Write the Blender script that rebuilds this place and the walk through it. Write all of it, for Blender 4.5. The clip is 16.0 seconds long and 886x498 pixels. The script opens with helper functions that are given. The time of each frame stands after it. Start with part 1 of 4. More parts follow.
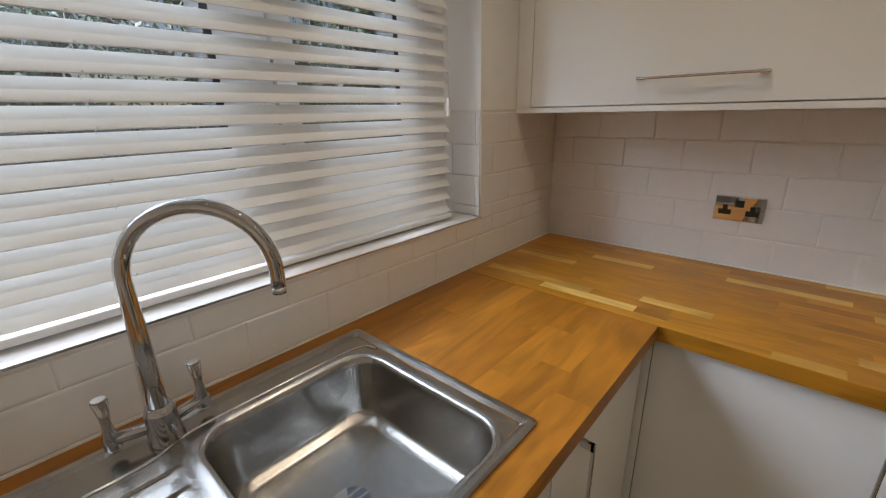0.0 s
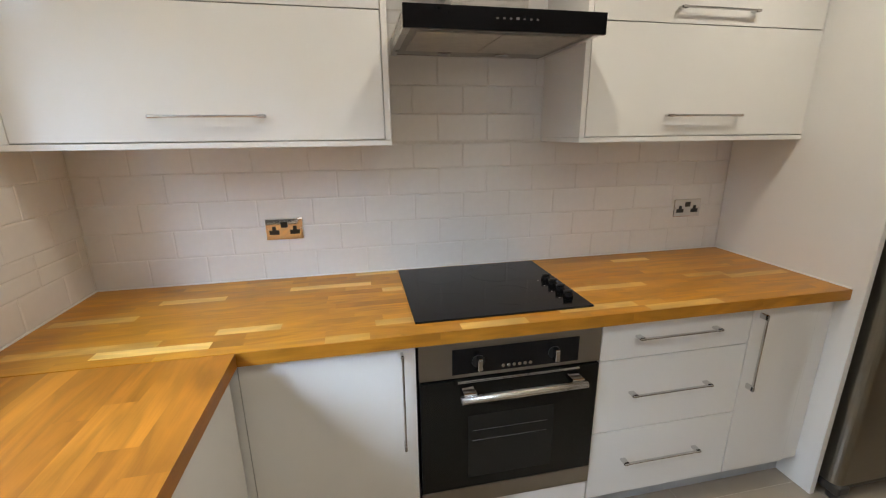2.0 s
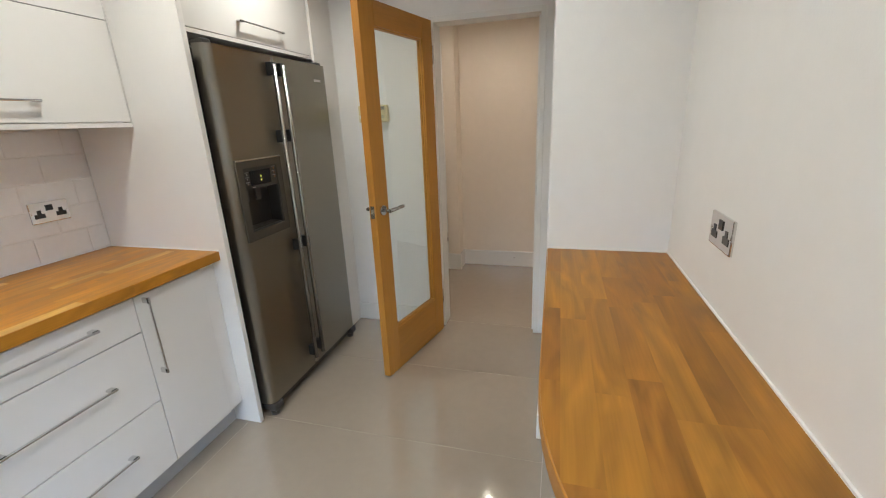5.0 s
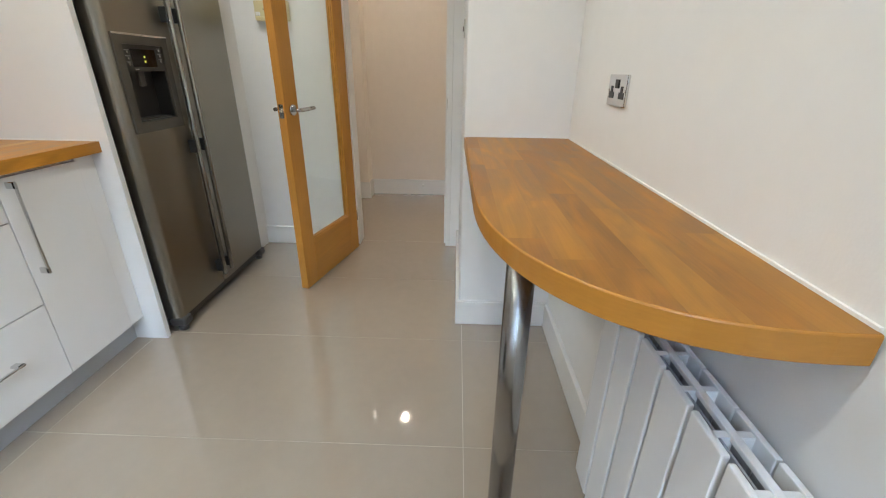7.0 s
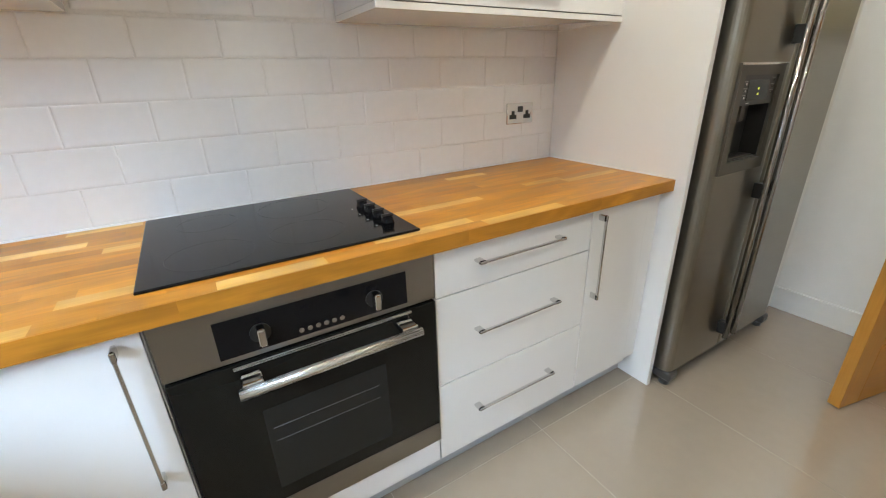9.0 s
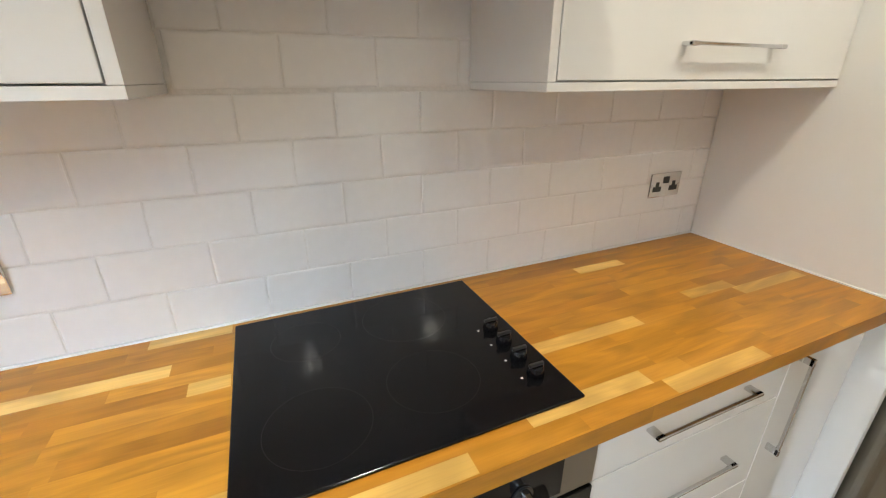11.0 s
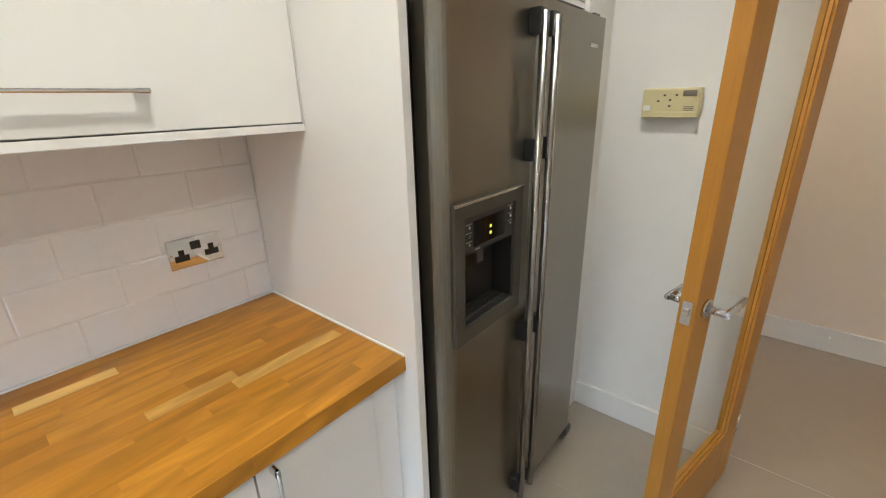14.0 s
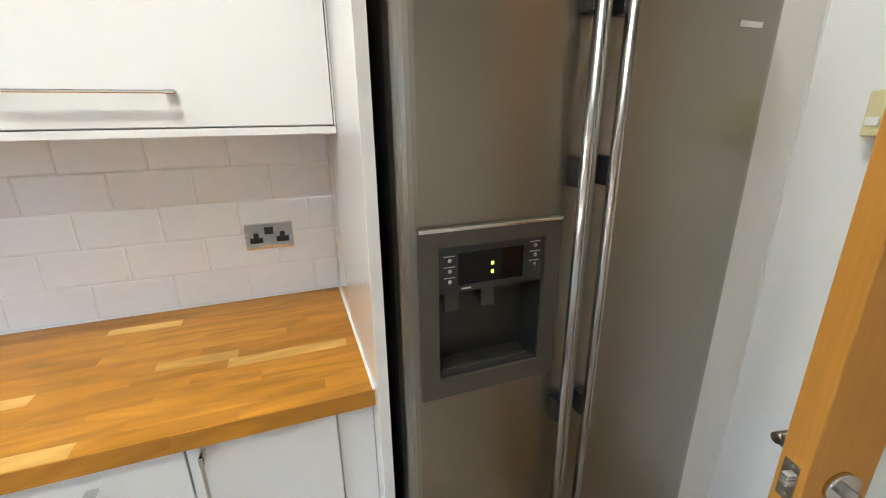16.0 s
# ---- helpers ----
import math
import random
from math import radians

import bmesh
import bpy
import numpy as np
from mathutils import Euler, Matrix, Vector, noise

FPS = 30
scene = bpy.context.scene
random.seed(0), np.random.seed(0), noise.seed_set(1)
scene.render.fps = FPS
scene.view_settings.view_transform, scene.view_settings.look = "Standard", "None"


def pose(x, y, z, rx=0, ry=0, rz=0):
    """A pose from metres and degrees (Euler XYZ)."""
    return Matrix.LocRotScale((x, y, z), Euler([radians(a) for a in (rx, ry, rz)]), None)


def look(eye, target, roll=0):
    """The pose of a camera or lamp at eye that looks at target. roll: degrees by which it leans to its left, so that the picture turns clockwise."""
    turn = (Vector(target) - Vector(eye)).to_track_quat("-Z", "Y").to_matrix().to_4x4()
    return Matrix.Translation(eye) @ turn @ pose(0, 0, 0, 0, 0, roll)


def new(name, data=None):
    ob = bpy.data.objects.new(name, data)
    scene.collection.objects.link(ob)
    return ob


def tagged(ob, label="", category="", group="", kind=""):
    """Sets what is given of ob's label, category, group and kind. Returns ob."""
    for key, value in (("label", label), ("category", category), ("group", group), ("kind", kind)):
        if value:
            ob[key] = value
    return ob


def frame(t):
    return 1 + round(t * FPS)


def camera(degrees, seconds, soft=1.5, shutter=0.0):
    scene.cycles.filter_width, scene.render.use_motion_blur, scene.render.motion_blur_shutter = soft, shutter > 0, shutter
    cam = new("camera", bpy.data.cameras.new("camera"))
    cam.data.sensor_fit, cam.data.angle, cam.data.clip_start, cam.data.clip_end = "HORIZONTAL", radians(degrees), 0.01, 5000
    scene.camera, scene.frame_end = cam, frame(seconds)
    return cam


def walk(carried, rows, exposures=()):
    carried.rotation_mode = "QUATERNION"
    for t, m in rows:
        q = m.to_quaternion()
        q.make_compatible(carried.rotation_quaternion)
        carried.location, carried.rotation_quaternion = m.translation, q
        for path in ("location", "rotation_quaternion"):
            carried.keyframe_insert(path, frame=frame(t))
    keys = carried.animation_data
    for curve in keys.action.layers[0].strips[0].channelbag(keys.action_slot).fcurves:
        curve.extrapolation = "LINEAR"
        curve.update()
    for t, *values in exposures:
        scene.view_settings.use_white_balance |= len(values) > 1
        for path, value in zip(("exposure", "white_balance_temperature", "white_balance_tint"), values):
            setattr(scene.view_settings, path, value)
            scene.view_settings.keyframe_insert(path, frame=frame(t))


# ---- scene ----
cam = camera(93.8, 16.0, 1.15)
PATH = [
    (0, (0.895, -1.744, 1.469), (-0.377, -0.334, 0.841), -1.2),
    (0.5, (0.895, -1.703, 1.477), (-0.022, -0.032, 0.871), -0.7),
    (1, (0.927, -1.701, 1.496), (0.405, 0.143, 0.926), -0.8),
    (1.5, (0.944, -1.737, 1.507), (0.872, 0.187, 0.966), -0.5),
    (2, (1.023, -1.756, 1.494), (1.406, 0.133, 0.959), -0.6),
    (2.5, (1.069, -1.789, 1.488), (1.811, -0.026, 0.904), -0.6),
    (3, (1.128, -1.844, 1.49), (2.179, -0.24, 0.924), -0.1),
    (3.5, (1.185, -1.889, 1.504), (2.499, -0.484, 0.959), -0.3),
    (4, (1.264, -1.961, 1.501), (2.797, -0.804, 0.943), -0.8),
    (4.5, (1.321, -2.055, 1.484), (3.045, -1.231, 0.894), -1.5),
    (5, (1.385, -2.084, 1.428), (3.223, -1.561, 0.84), -2.4),
    (5.2, (1.402, -2.077, 1.394), (3.264, -1.665, 0.792), -3.0),
    (7.3, (1.21, -1.989, 1.177), (3.043, -1.943, 0.38), 0.9),
    (7.5, (1.207, -1.962, 1.191), (3.047, -1.798, 0.423), 0.9),
    (8, (1.228, -1.854, 1.202), (2.983, -1.223, 0.479), -0.3),
    (8.5, (1.31, -1.667, 1.232), (2.749, -0.476, 0.518), -2.4),
    (9, (1.318, -1.471, 1.281), (2.269, 0.116, 0.521), -1.8),
    (9.5, (1.282, -1.311, 1.334), (1.943, 0.389, 0.514), -1.1),
    (9.7, (1.254, -1.208, 1.351), (1.918, 0.48, 0.51), -0.1),
    (11.8, (1.42, -1.024, 1.52), (2.321, 0.638, 0.868), -2.5),
    (12, (1.5, -1.033, 1.503), (2.524, 0.569, 0.885), -2.1),
    (12.5, (1.716, -1.155, 1.497), (3.012, 0.233, 0.869), -2.0),
    (13, (1.891, -1.221, 1.504), (3.362, -0.036, 0.846), -2.8),
    (13.5, (2.059, -1.224, 1.512), (3.563, -0.086, 0.847), -2.1),
    (14, (2.199, -1.289, 1.521), (3.644, -0.081, 0.848), -1.5),
    (14.5, (2.342, -1.406, 1.52), (3.644, -0.047, 0.844), -1.1),
    (15, (2.474, -1.438, 1.52), (3.666, 0.036, 0.883), -1.3),
    (15.5, (2.598, -1.419, 1.521), (3.638, 0.176, 0.91), -0.9),
    (16, (2.697, -1.429, 1.5), (3.352, 0.357, 0.884), -0.6),
]
walk(cam, [(t, look(*row)) for t, *row in PATH], exposures=[
    (0.0, -1.58, 7200, 17), (0.5, -1.28, 7300, 16), (1.0, -0.98, 7250, 15), (1.5, -0.80, 7050, 14), (2.0, -0.65, 6450, 12), (2.5, -0.35, 6050, 11),
    (3.5, -0.18, 6250, 12), (5.0, -0.18, 5850, 11), (7.5, 0.02, 5750, 9), (8.0, 0.10, 5750, 9), (8.5, 0.12, 5850, 9), (9.5, -0.15, 6150, 9), (12.0, -0.08, 6350, 10),
    (12.5, -0.10, 6150, 11), (14.0, -0.03, 5950, 10), (15.0, 0.10, 5800, 9), (16.0, 0.28, 5650, 8)])

# ---- world and light ----
world = bpy.data.worlds.new("sky")
scene.world = world
world.use_nodes = True
wn = world.node_tree.nodes
sky = wn.new("ShaderNodeTexSky")
sky.sky_type, sky.sun_disc = "NISHITA", False
sky.sun_elevation, sky.sun_rotation = radians(38), radians(200)
wn["Background"].inputs[1].default_value = 0.15
world.node_tree.links.new(sky.outputs[0], wn["Background"].inputs[0])

sun = new("sun", bpy.data.lights.new("sun", "SUN"))
sun.data.energy, sun.data.angle, sun.data.color = 1.5, radians(12), (1.0, 0.95, 0.88)
sun.matrix_world = look((0, 0, 0), (0.3, -0.6, -0.6))


def area_lamp(name, eye, target, sx, sy, watts, colour):
    lamp = new(name, bpy.data.lights.new(name, "AREA"))
    lamp.data.shape, lamp.data.size, lamp.data.size_y = "RECTANGLE", sx, sy
    lamp.data.energy, lamp.data.color = watts, colour
    lamp.matrix_world = look(eye, target)
    return lamp


# daylight that falls through the slats from the open sky above the garden
area_lamp("sky_light", (-4.4, -3.0, 4.5), (0.0, -1.30, 1.5), 8.0, 3.0, 4700, (0.68, 0.87, 1.10))

DOWNLIGHTS = [(0.55, -0.88), (1.5, -0.72), (2.44, -0.80), (0.5, -1.82), (1.43, -1.77), (2.40, -1.80), (3.27, -0.88)]
WATTS = dict(zip(DOWNLIGHTS, (22, 28, 26, 9, 25, 28, 28)))
# first one known by its reflection; the other two are unseen fill
HALL_AND_FILL_LIGHTS = [(4.73, -1.52), (4.65, 0.1), (4.65, -2.9)]
CEIL = 2.4
WARM, HALL_WARM = (1.0, 0.94, 0.775), (1.0, 0.81, 0.60)


def spot_lamp(x, y, watts, colour):
    lamp = new("downlight_bulb", bpy.data.lights.new("downlight_bulb", "SPOT"))
    lamp.data.energy, lamp.data.color = watts, colour
    lamp.data.spot_size, lamp.data.spot_blend, lamp.data.shadow_soft_size = radians(160), 0.85, 0.02
    lamp.location = (x, y, CEIL - 0.012)


for px, py in DOWNLIGHTS:
    spot_lamp(px, py, WATTS[px, py], WARM)
for px, py in HALL_AND_FILL_LIGHTS:
    spot_lamp(px, py, 24, HALL_WARM)


# ---- materials ----
def mat(name, colour, rough=0.5, metal=0.0, coat=0.0):
    m = bpy.data.materials.new(name)
    m.use_nodes = True
    b = m.node_tree.nodes["Principled BSDF"]
    b.inputs["Base Color"].default_value = (*colour, 1)
    b.inputs["Roughness"].default_value = rough
    b.inputs["Metallic"].default_value = metal
    b.inputs["Coat Weight"].default_value = coat
    b.inputs["Coat Roughness"].default_value = 0.06
    return m


def nodes_of(m):
    return m.node_tree.nodes, m.node_tree.links, m.node_tree.nodes["Principled BSDF"]


def mottle(m, scale, amount, bump=0.0, bump_scale=None, rough_amount=0.0, stretch=(1, 1, 1)):
    """Two scales of slow colour change, plus fine relief and uneven gloss."""
    n, l, b = nodes_of(m)
    base = b.inputs["Base Color"].default_value[:]
    rough = b.inputs["Roughness"].default_value
    co = n.new("ShaderNodeTexCoord")
    mp = n.new("ShaderNodeMapping")
    mp.inputs["Scale"].default_value = stretch
    l.new(co.outputs["Object"], mp.inputs[0])
    big, small = n.new("ShaderNodeTexNoise"), n.new("ShaderNodeTexNoise")
    big.inputs["Scale"].default_value, small.inputs["Scale"].default_value = scale, scale * 14
    big.inputs["Detail"].default_value, small.inputs["Detail"].default_value = 4, 5
    l.new(mp.outputs[0], big.inputs["Vector"])
    l.new(mp.outputs[0], small.inputs["Vector"])
    mix = n.new("ShaderNodeMix")
    mix.data_type = "FLOAT"
    mix.inputs[0].default_value = 0.4
    l.new(big.outputs[0], mix.inputs[2])
    l.new(small.outputs[0], mix.inputs[3])
    ramp = n.new("ShaderNodeValToRGB")
    lo, hi = [c * (1 - amount) for c in base[:3]], [min(1, c * (1 + amount)) for c in base[:3]]
    ramp.color_ramp.elements[0].position, ramp.color_ramp.elements[0].color = 0.3, (*lo, 1)
    ramp.color_ramp.elements[1].position, ramp.color_ramp.elements[1].color = 0.7, (*hi, 1)
    l.new(mix.outputs[0], ramp.inputs[0])
    l.new(ramp.outputs[0], b.inputs["Base Color"])
    if rough_amount:
        mr = n.new("ShaderNodeMapRange")
        mr.inputs[1].default_value, mr.inputs[2].default_value = 0.3, 0.7
        mr.inputs[3].default_value, mr.inputs[4].default_value = max(0.02, rough - rough_amount), rough + rough_amount
        l.new(mix.outputs[0], mr.inputs[0])
        l.new(mr.outputs[0], b.inputs["Roughness"])
    if bump:
        fine = n.new("ShaderNodeTexNoise")
        fine.inputs["Scale"].default_value, fine.inputs["Detail"].default_value = bump_scale or scale * 30, 4
        l.new(mp.outputs[0], fine.inputs["Vector"])
        bp = n.new("ShaderNodeBump")
        bp.inputs["Strength"].default_value, bp.inputs["Distance"].default_value = bump, 0.002
        l.new(fine.outputs[0], bp.inputs["Height"])
        l.new(bp.outputs[0], b.inputs["Normal"])
    return m


def oak(name, ramp_stops, rough=0.28, scale=1.0, coat=0.25, figure=(0.66, 1.20)):
    """Long-grained wood with the grain along local x; each piece takes its own tone."""
    m = mat(name, (0.5, 0.3, 0.1), rough, 0, coat)
    n, l, b = nodes_of(m)
    b.inputs["Specular IOR Level"].default_value = 0.38
    co, oi = n.new("ShaderNodeTexCoord"), n.new("ShaderNodeObjectInfo")
    sh = n.new("ShaderNodeVectorMath")
    sh.operation = "SCALE"
    sh.inputs[0].default_value = (7.3, 3.1, 5.7)
    l.new(oi.outputs["Random"], sh.inputs["Scale"])
    ad = n.new("ShaderNodeVectorMath")
    l.new(co.outputs["Object"], ad.inputs[0])
    l.new(sh.outputs[0], ad.inputs[1])
    mp = n.new("ShaderNodeMapping")
    mp.inputs["Scale"].default_value = (1.9 * scale, 8.5 * scale, 8.5 * scale)
    l.new(ad.outputs[0], mp.inputs[0])
    warp = n.new("ShaderNodeTexNoise")
    warp.inputs["Scale"].default_value, warp.inputs["Detail"].default_value = 1.3, 1.6
    warp.inputs["Distortion"].default_value = 2.4
    l.new(mp.outputs[0], warp.inputs["Vector"])
    mp2 = n.new("ShaderNodeMapping")
    mp2.inputs["Scale"].default_value = (9 * scale, 260 * scale, 260 * scale)
    l.new(ad.outputs[0], mp2.inputs[0])
    pore = n.new("ShaderNodeTexNoise")
    pore.inputs["Scale"].default_value, pore.inputs["Detail"].default_value = 1.0, 4
    l.new(mp2.outputs[0], pore.inputs["Vector"])
    tone = n.new("ShaderNodeValToRGB")
    cr = tone.color_ramp
    while len(cr.elements) < len(ramp_stops):
        cr.elements.new(0.5)
    for e, (p, c) in zip(cr.elements, ramp_stops):
        e.position, e.color = p, (*c, 1)
    l.new(oi.outputs["Random"], tone.inputs[0])
    g1 = n.new("ShaderNodeMapRange")
    g1.inputs[1].default_value, g1.inputs[2].default_value = 0.3, 0.75
    g1.inputs[3].default_value, g1.inputs[4].default_value = figure
    l.new(warp.outputs[0], g1.inputs[0])
    g2 = n.new("ShaderNodeMapRange")
    g2.inputs[1].default_value, g2.inputs[2].default_value = 0.35, 0.6
    g2.inputs[3].default_value, g2.inputs[4].default_value = 0.94, 1.02
    l.new(pore.outputs[0], g2.inputs[0])
    mu = n.new("ShaderNodeMath")
    mu.operation = "MULTIPLY"
    l.new(g1.outputs[0], mu.inputs[0])
    l.new(g2.outputs[0], mu.inputs[1])
    sc = n.new("ShaderNodeVectorMath")
    sc.operation = "SCALE"
    l.new(tone.outputs[0], sc.inputs[0])
    l.new(mu.outputs[0], sc.inputs["Scale"])
    l.new(sc.outputs[0], b.inputs["Base Color"])
    bp = n.new("ShaderNodeBump")
    bp.inputs["Strength"].default_value, bp.inputs["Distance"].default_value = 0.12, 0.001
    l.new(pore.outputs[0], bp.inputs["Height"])
    l.new(bp.outputs[0], b.inputs["Normal"])
    rr = n.new("ShaderNodeMapRange")
    rr.inputs[3].default_value, rr.inputs[4].default_value = rough - 0.08, rough + 0.14
    l.new(warp.outputs[0], rr.inputs[0])
    l.new(rr.outputs[0], b.inputs["Roughness"])
    return m


def brushed(name, colour, rough, axis_scale, streak=0.12, relief=0.03):
    m = mat(name, colour, rough, 1.0)
    n, l, b = nodes_of(m)
    co, mp, no = n.new("ShaderNodeTexCoord"), n.new("ShaderNodeMapping"), n.new("ShaderNodeTexNoise")
    mp.inputs["Scale"].default_value = axis_scale
    no.inputs["Scale"].default_value, no.inputs["Detail"].default_value = 1.0, 5
    l.new(co.outputs["Object"], mp.inputs[0])
    l.new(mp.outputs[0], no.inputs["Vector"])
    smear = n.new("ShaderNodeTexNoise")
    smear.inputs["Scale"].default_value, smear.inputs["Detail"].default_value = 3.0, 3
    l.new(co.outputs["Object"], smear.inputs["Vector"])
    ad = n.new("ShaderNodeMath")
    ad.operation = "MULTIPLY_ADD"
    ad.inputs[1].default_value = 0.5
    l.new(smear.outputs[0], ad.inputs[0])
    l.new(no.outputs[0], ad.inputs[2])
    r = n.new("ShaderNodeMapRange")
    r.inputs[1].default_value, r.inputs[2].default_value = 0.5, 1.0
    r.inputs[3].default_value, r.inputs[4].default_value = max(0.05, rough - streak), rough + streak
    l.new(ad.outputs[0], r.inputs[0])
    l.new(r.outputs[0], b.inputs["Roughness"])
    bp = n.new("ShaderNodeBump")
    bp.inputs["Strength"].default_value, bp.inputs["Distance"].default_value = relief, 0.0005
    l.new(no.outputs[0], bp.inputs["Height"])
    l.new(bp.outputs[0], b.inputs["Normal"])
    return m


def glass(name, colour=(1, 1, 1), rough=0.0):
    m = mat(name, colour, rough)
    b = m.node_tree.nodes["Principled BSDF"]
    b.inputs["Transmission Weight"].default_value = 1.0
    b.inputs["IOR"].default_value = 1.45
    return m


def glow(name, colour, strength):
    m = mat(name, colour, 0.5)
    b = m.node_tree.nodes["Principled BSDF"]
    b.inputs["Emission Color"].default_value = (*colour, 1)
    b.inputs["Emission Strength"].default_value = strength
    return m


M_WALL = mottle(mat("white_wall_paint", (0.80, 0.79, 0.77), 0.55), 1.2, 0.025, 0.12, 180)
M_HALL = mottle(mat("cream_hall_paint", (0.80, 0.72, 0.62), 0.6), 1.2, 0.03, 0.12, 160)
M_CEIL = mottle(mat("ceiling_paint", (0.84, 0.83, 0.80), 0.7), 1.0, 0.02, 0.1, 160)
M_TRIM = mottle(mat("white_gloss_trim", (0.80, 0.79, 0.76), 0.22), 2.0, 0.02, 0.05, 60)
M_CAB = mottle(mat("white_gloss_cabinet", (0.79, 0.77, 0.74), 0.10, 0, 0.5), 1.5, 0.012, 0.015, 14)
M_CABIN = mottle(mat("white_melamine", (0.78, 0.76, 0.73), 0.35), 2.0, 0.02)
M_PLINTH = mottle(mat("pale_plinth", (0.50, 0.51, 0.52), 0.16), 2.0, 0.03)
M_TILE = mottle(mat("glazed_white_tile", (0.76, 0.74, 0.72), 0.09, 0, 0.4), 3.0, 0.035, 0.10, 22, 0.03)
M_GROUT = mottle(mat("grey_white_grout", (0.69, 0.665, 0.635), 0.9), 8, 0.12, 0.3, 300)
M_FLOOR = mottle(mat("polished_taupe_porcelain", (0.32, 0.262, 0.198), 0.045, 0, 1.0), 1.3, 0.05, 0.012, 9, 0.02)
nodes_of(M_FLOOR)[2].inputs["Specular IOR Level"].default_value = 0.85
M_FGROUT = mottle(mat("floor_grout", (0.41, 0.355, 0.285), 0.85), 8, 0.1)
M_OAK = oak("oiled_oak", [(0.0, (0.39, 0.156, 0.013)), (0.15, (0.44, 0.185, 0.015)), (0.85, (0.48, 0.207, 0.018)), (1.0, (0.55, 0.25, 0.028))], 0.33, 1.0, 0.0, (0.72, 1.17))
M_OAKPALE = oak("pale_sapwood_oak", [(0.0, (0.60, 0.325, 0.070)), (1.0, (0.72, 0.45, 0.130))], 0.33, 1.0, 0.1, (0.72, 1.16))
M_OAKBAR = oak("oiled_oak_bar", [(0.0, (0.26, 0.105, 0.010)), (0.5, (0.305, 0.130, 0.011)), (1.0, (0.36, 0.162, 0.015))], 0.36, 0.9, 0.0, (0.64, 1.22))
M_OAKSIDE = oak("oiled_oak_side", [(0.0, (0.33, 0.120, 0.011)), (1.0, (0.44, 0.170, 0.017))], 0.36, 1.0, 0.0, (0.68, 1.18))
M_OAKEDGE = mottle(mat("oiled_oak_edge", (0.42, 0.18, 0.020), 0.38), 2.5, 0.12, 0.05, 90, 0.05, (1, 1, 6))
M_OAKDOOR = oak("oak_veneer", [(0.0, (0.46, 0.20, 0.028)), (1.0, (0.49, 0.22, 0.032))], 0.36, 0.6, 0.05, (0.91, 1.05))
M_STEEL = brushed("brushed_stainless", (0.62, 0.60, 0.57), 0.26, (3, 3, 500))
M_SINK = mottle(mat("satin_sink_steel", (0.47, 0.46, 0.44), 0.20, 1.0), 5, 0.05, 0.0, None, 0.05)
M_OVEN = brushed("oven_steel", (0.29, 0.27, 0.245), 0.33, (2, 2, 900), 0.04, 0.01)
M_FRIDGE = brushed("fridge_steel", (0.275, 0.255, 0.215), 0.31, (2, 2, 900), 0.03, 0.012)
M_CHROME = mottle(mat("polished_chrome", (0.60, 0.595, 0.59), 0.04, 1.0), 20, 0.03)
M_SURROUND = mottle(mat("bronze_grey_surround", (0.085, 0.077, 0.062), 0.36, 0.4), 12, 0.08)
M_NICKEL = mottle(mat("satin_nickel", (0.66, 0.645, 0.62), 0.24, 1.0), 20, 0.04)
M_SOCKET = mottle(mat("mirror_socket_plate", (0.72, 0.71, 0.69), 0.035, 1.0), 10, 0.03)
M_BLACK = mottle(mat("black_plastic", (0.012, 0.012, 0.012), 0.3), 20, 0.2)
M_BGLASS = mottle(mat("black_glass", (0.005, 0.005, 0.006), 0.06), 6, 0.3, 0.0, None, 0.02)
M_HOB = mottle(mat("black_ceramic_glass", (0.005, 0.005, 0.006), 0.13), 6, 0.3, 0.0, None, 0.03)
M_RING = mat("hob_ring_print", (0.0065, 0.0065, 0.0075), 0.10)
M_DARK = mottle(mat("dark_grey_plastic", (0.050, 0.046, 0.042), 0.35), 12, 0.12)
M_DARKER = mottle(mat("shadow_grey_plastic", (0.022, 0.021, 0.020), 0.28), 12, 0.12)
M_FILTER = mottle(mat("hood_filter_mesh", (0.50, 0.47, 0.42), 0.45, 0.8), 30, 0.12, 0.4, 900)
M_CREAM = mottle(mat("yellowed_cream_plastic", (0.66, 0.58, 0.33), 0.35), 12, 0.05)
M_SLAT = mottle(mat("white_painted_slat", (0.80, 0.79, 0.76), 0.35), 3.0, 0.02, 0.05, 90, 0.0, (1, 0.2, 1))
M_CORD = mat("white_cord", (0.72, 0.71, 0.68), 0.7)
M_UPVC = mottle(mat("white_upvc", (0.80, 0.80, 0.80), 0.25), 2, 0.02)
M_SEAL_SHADE = mat("black_seal_and_shade", (0.015, 0.015, 0.015), 0.6)
M_SILICONE = mat("white_silicone", (0.78, 0.77, 0.75), 0.3)
M_RAD = mottle(mat("white_radiator_enamel", (0.80, 0.80, 0.80), 0.25), 3, 0.015)
M_RADIN = mat("grey_core_and_groove_shade", (0.30, 0.31, 0.33), 0.5)
M_PANE = glass("window_glass")
M_DOORGLASS = glass("door_glass", (0.93, 0.98, 0.97))
M_OVENGLASS = mat("smoked_oven_glass", (0.007, 0.007, 0.006), 0.07)
M_OVENPANE = mat("oven_inner_pane", (0.015, 0.0145, 0.013), 0.10)
M_BULB = glow("lit_lamp_lens", (1.0, 0.86, 0.66), 14)
M_LED = glow("yellow_led", (0.85, 0.9, 0.10), 1.0)
for dark_glass in (M_BGLASS, M_HOB, M_OVENGLASS, M_OVENPANE):
    dark_glass.node_tree.nodes["Principled BSDF"].inputs["Specular IOR Level"].default_value = 0.22
M_PRINT = mat("pale_print", (0.45, 0.44, 0.42), 0.5)
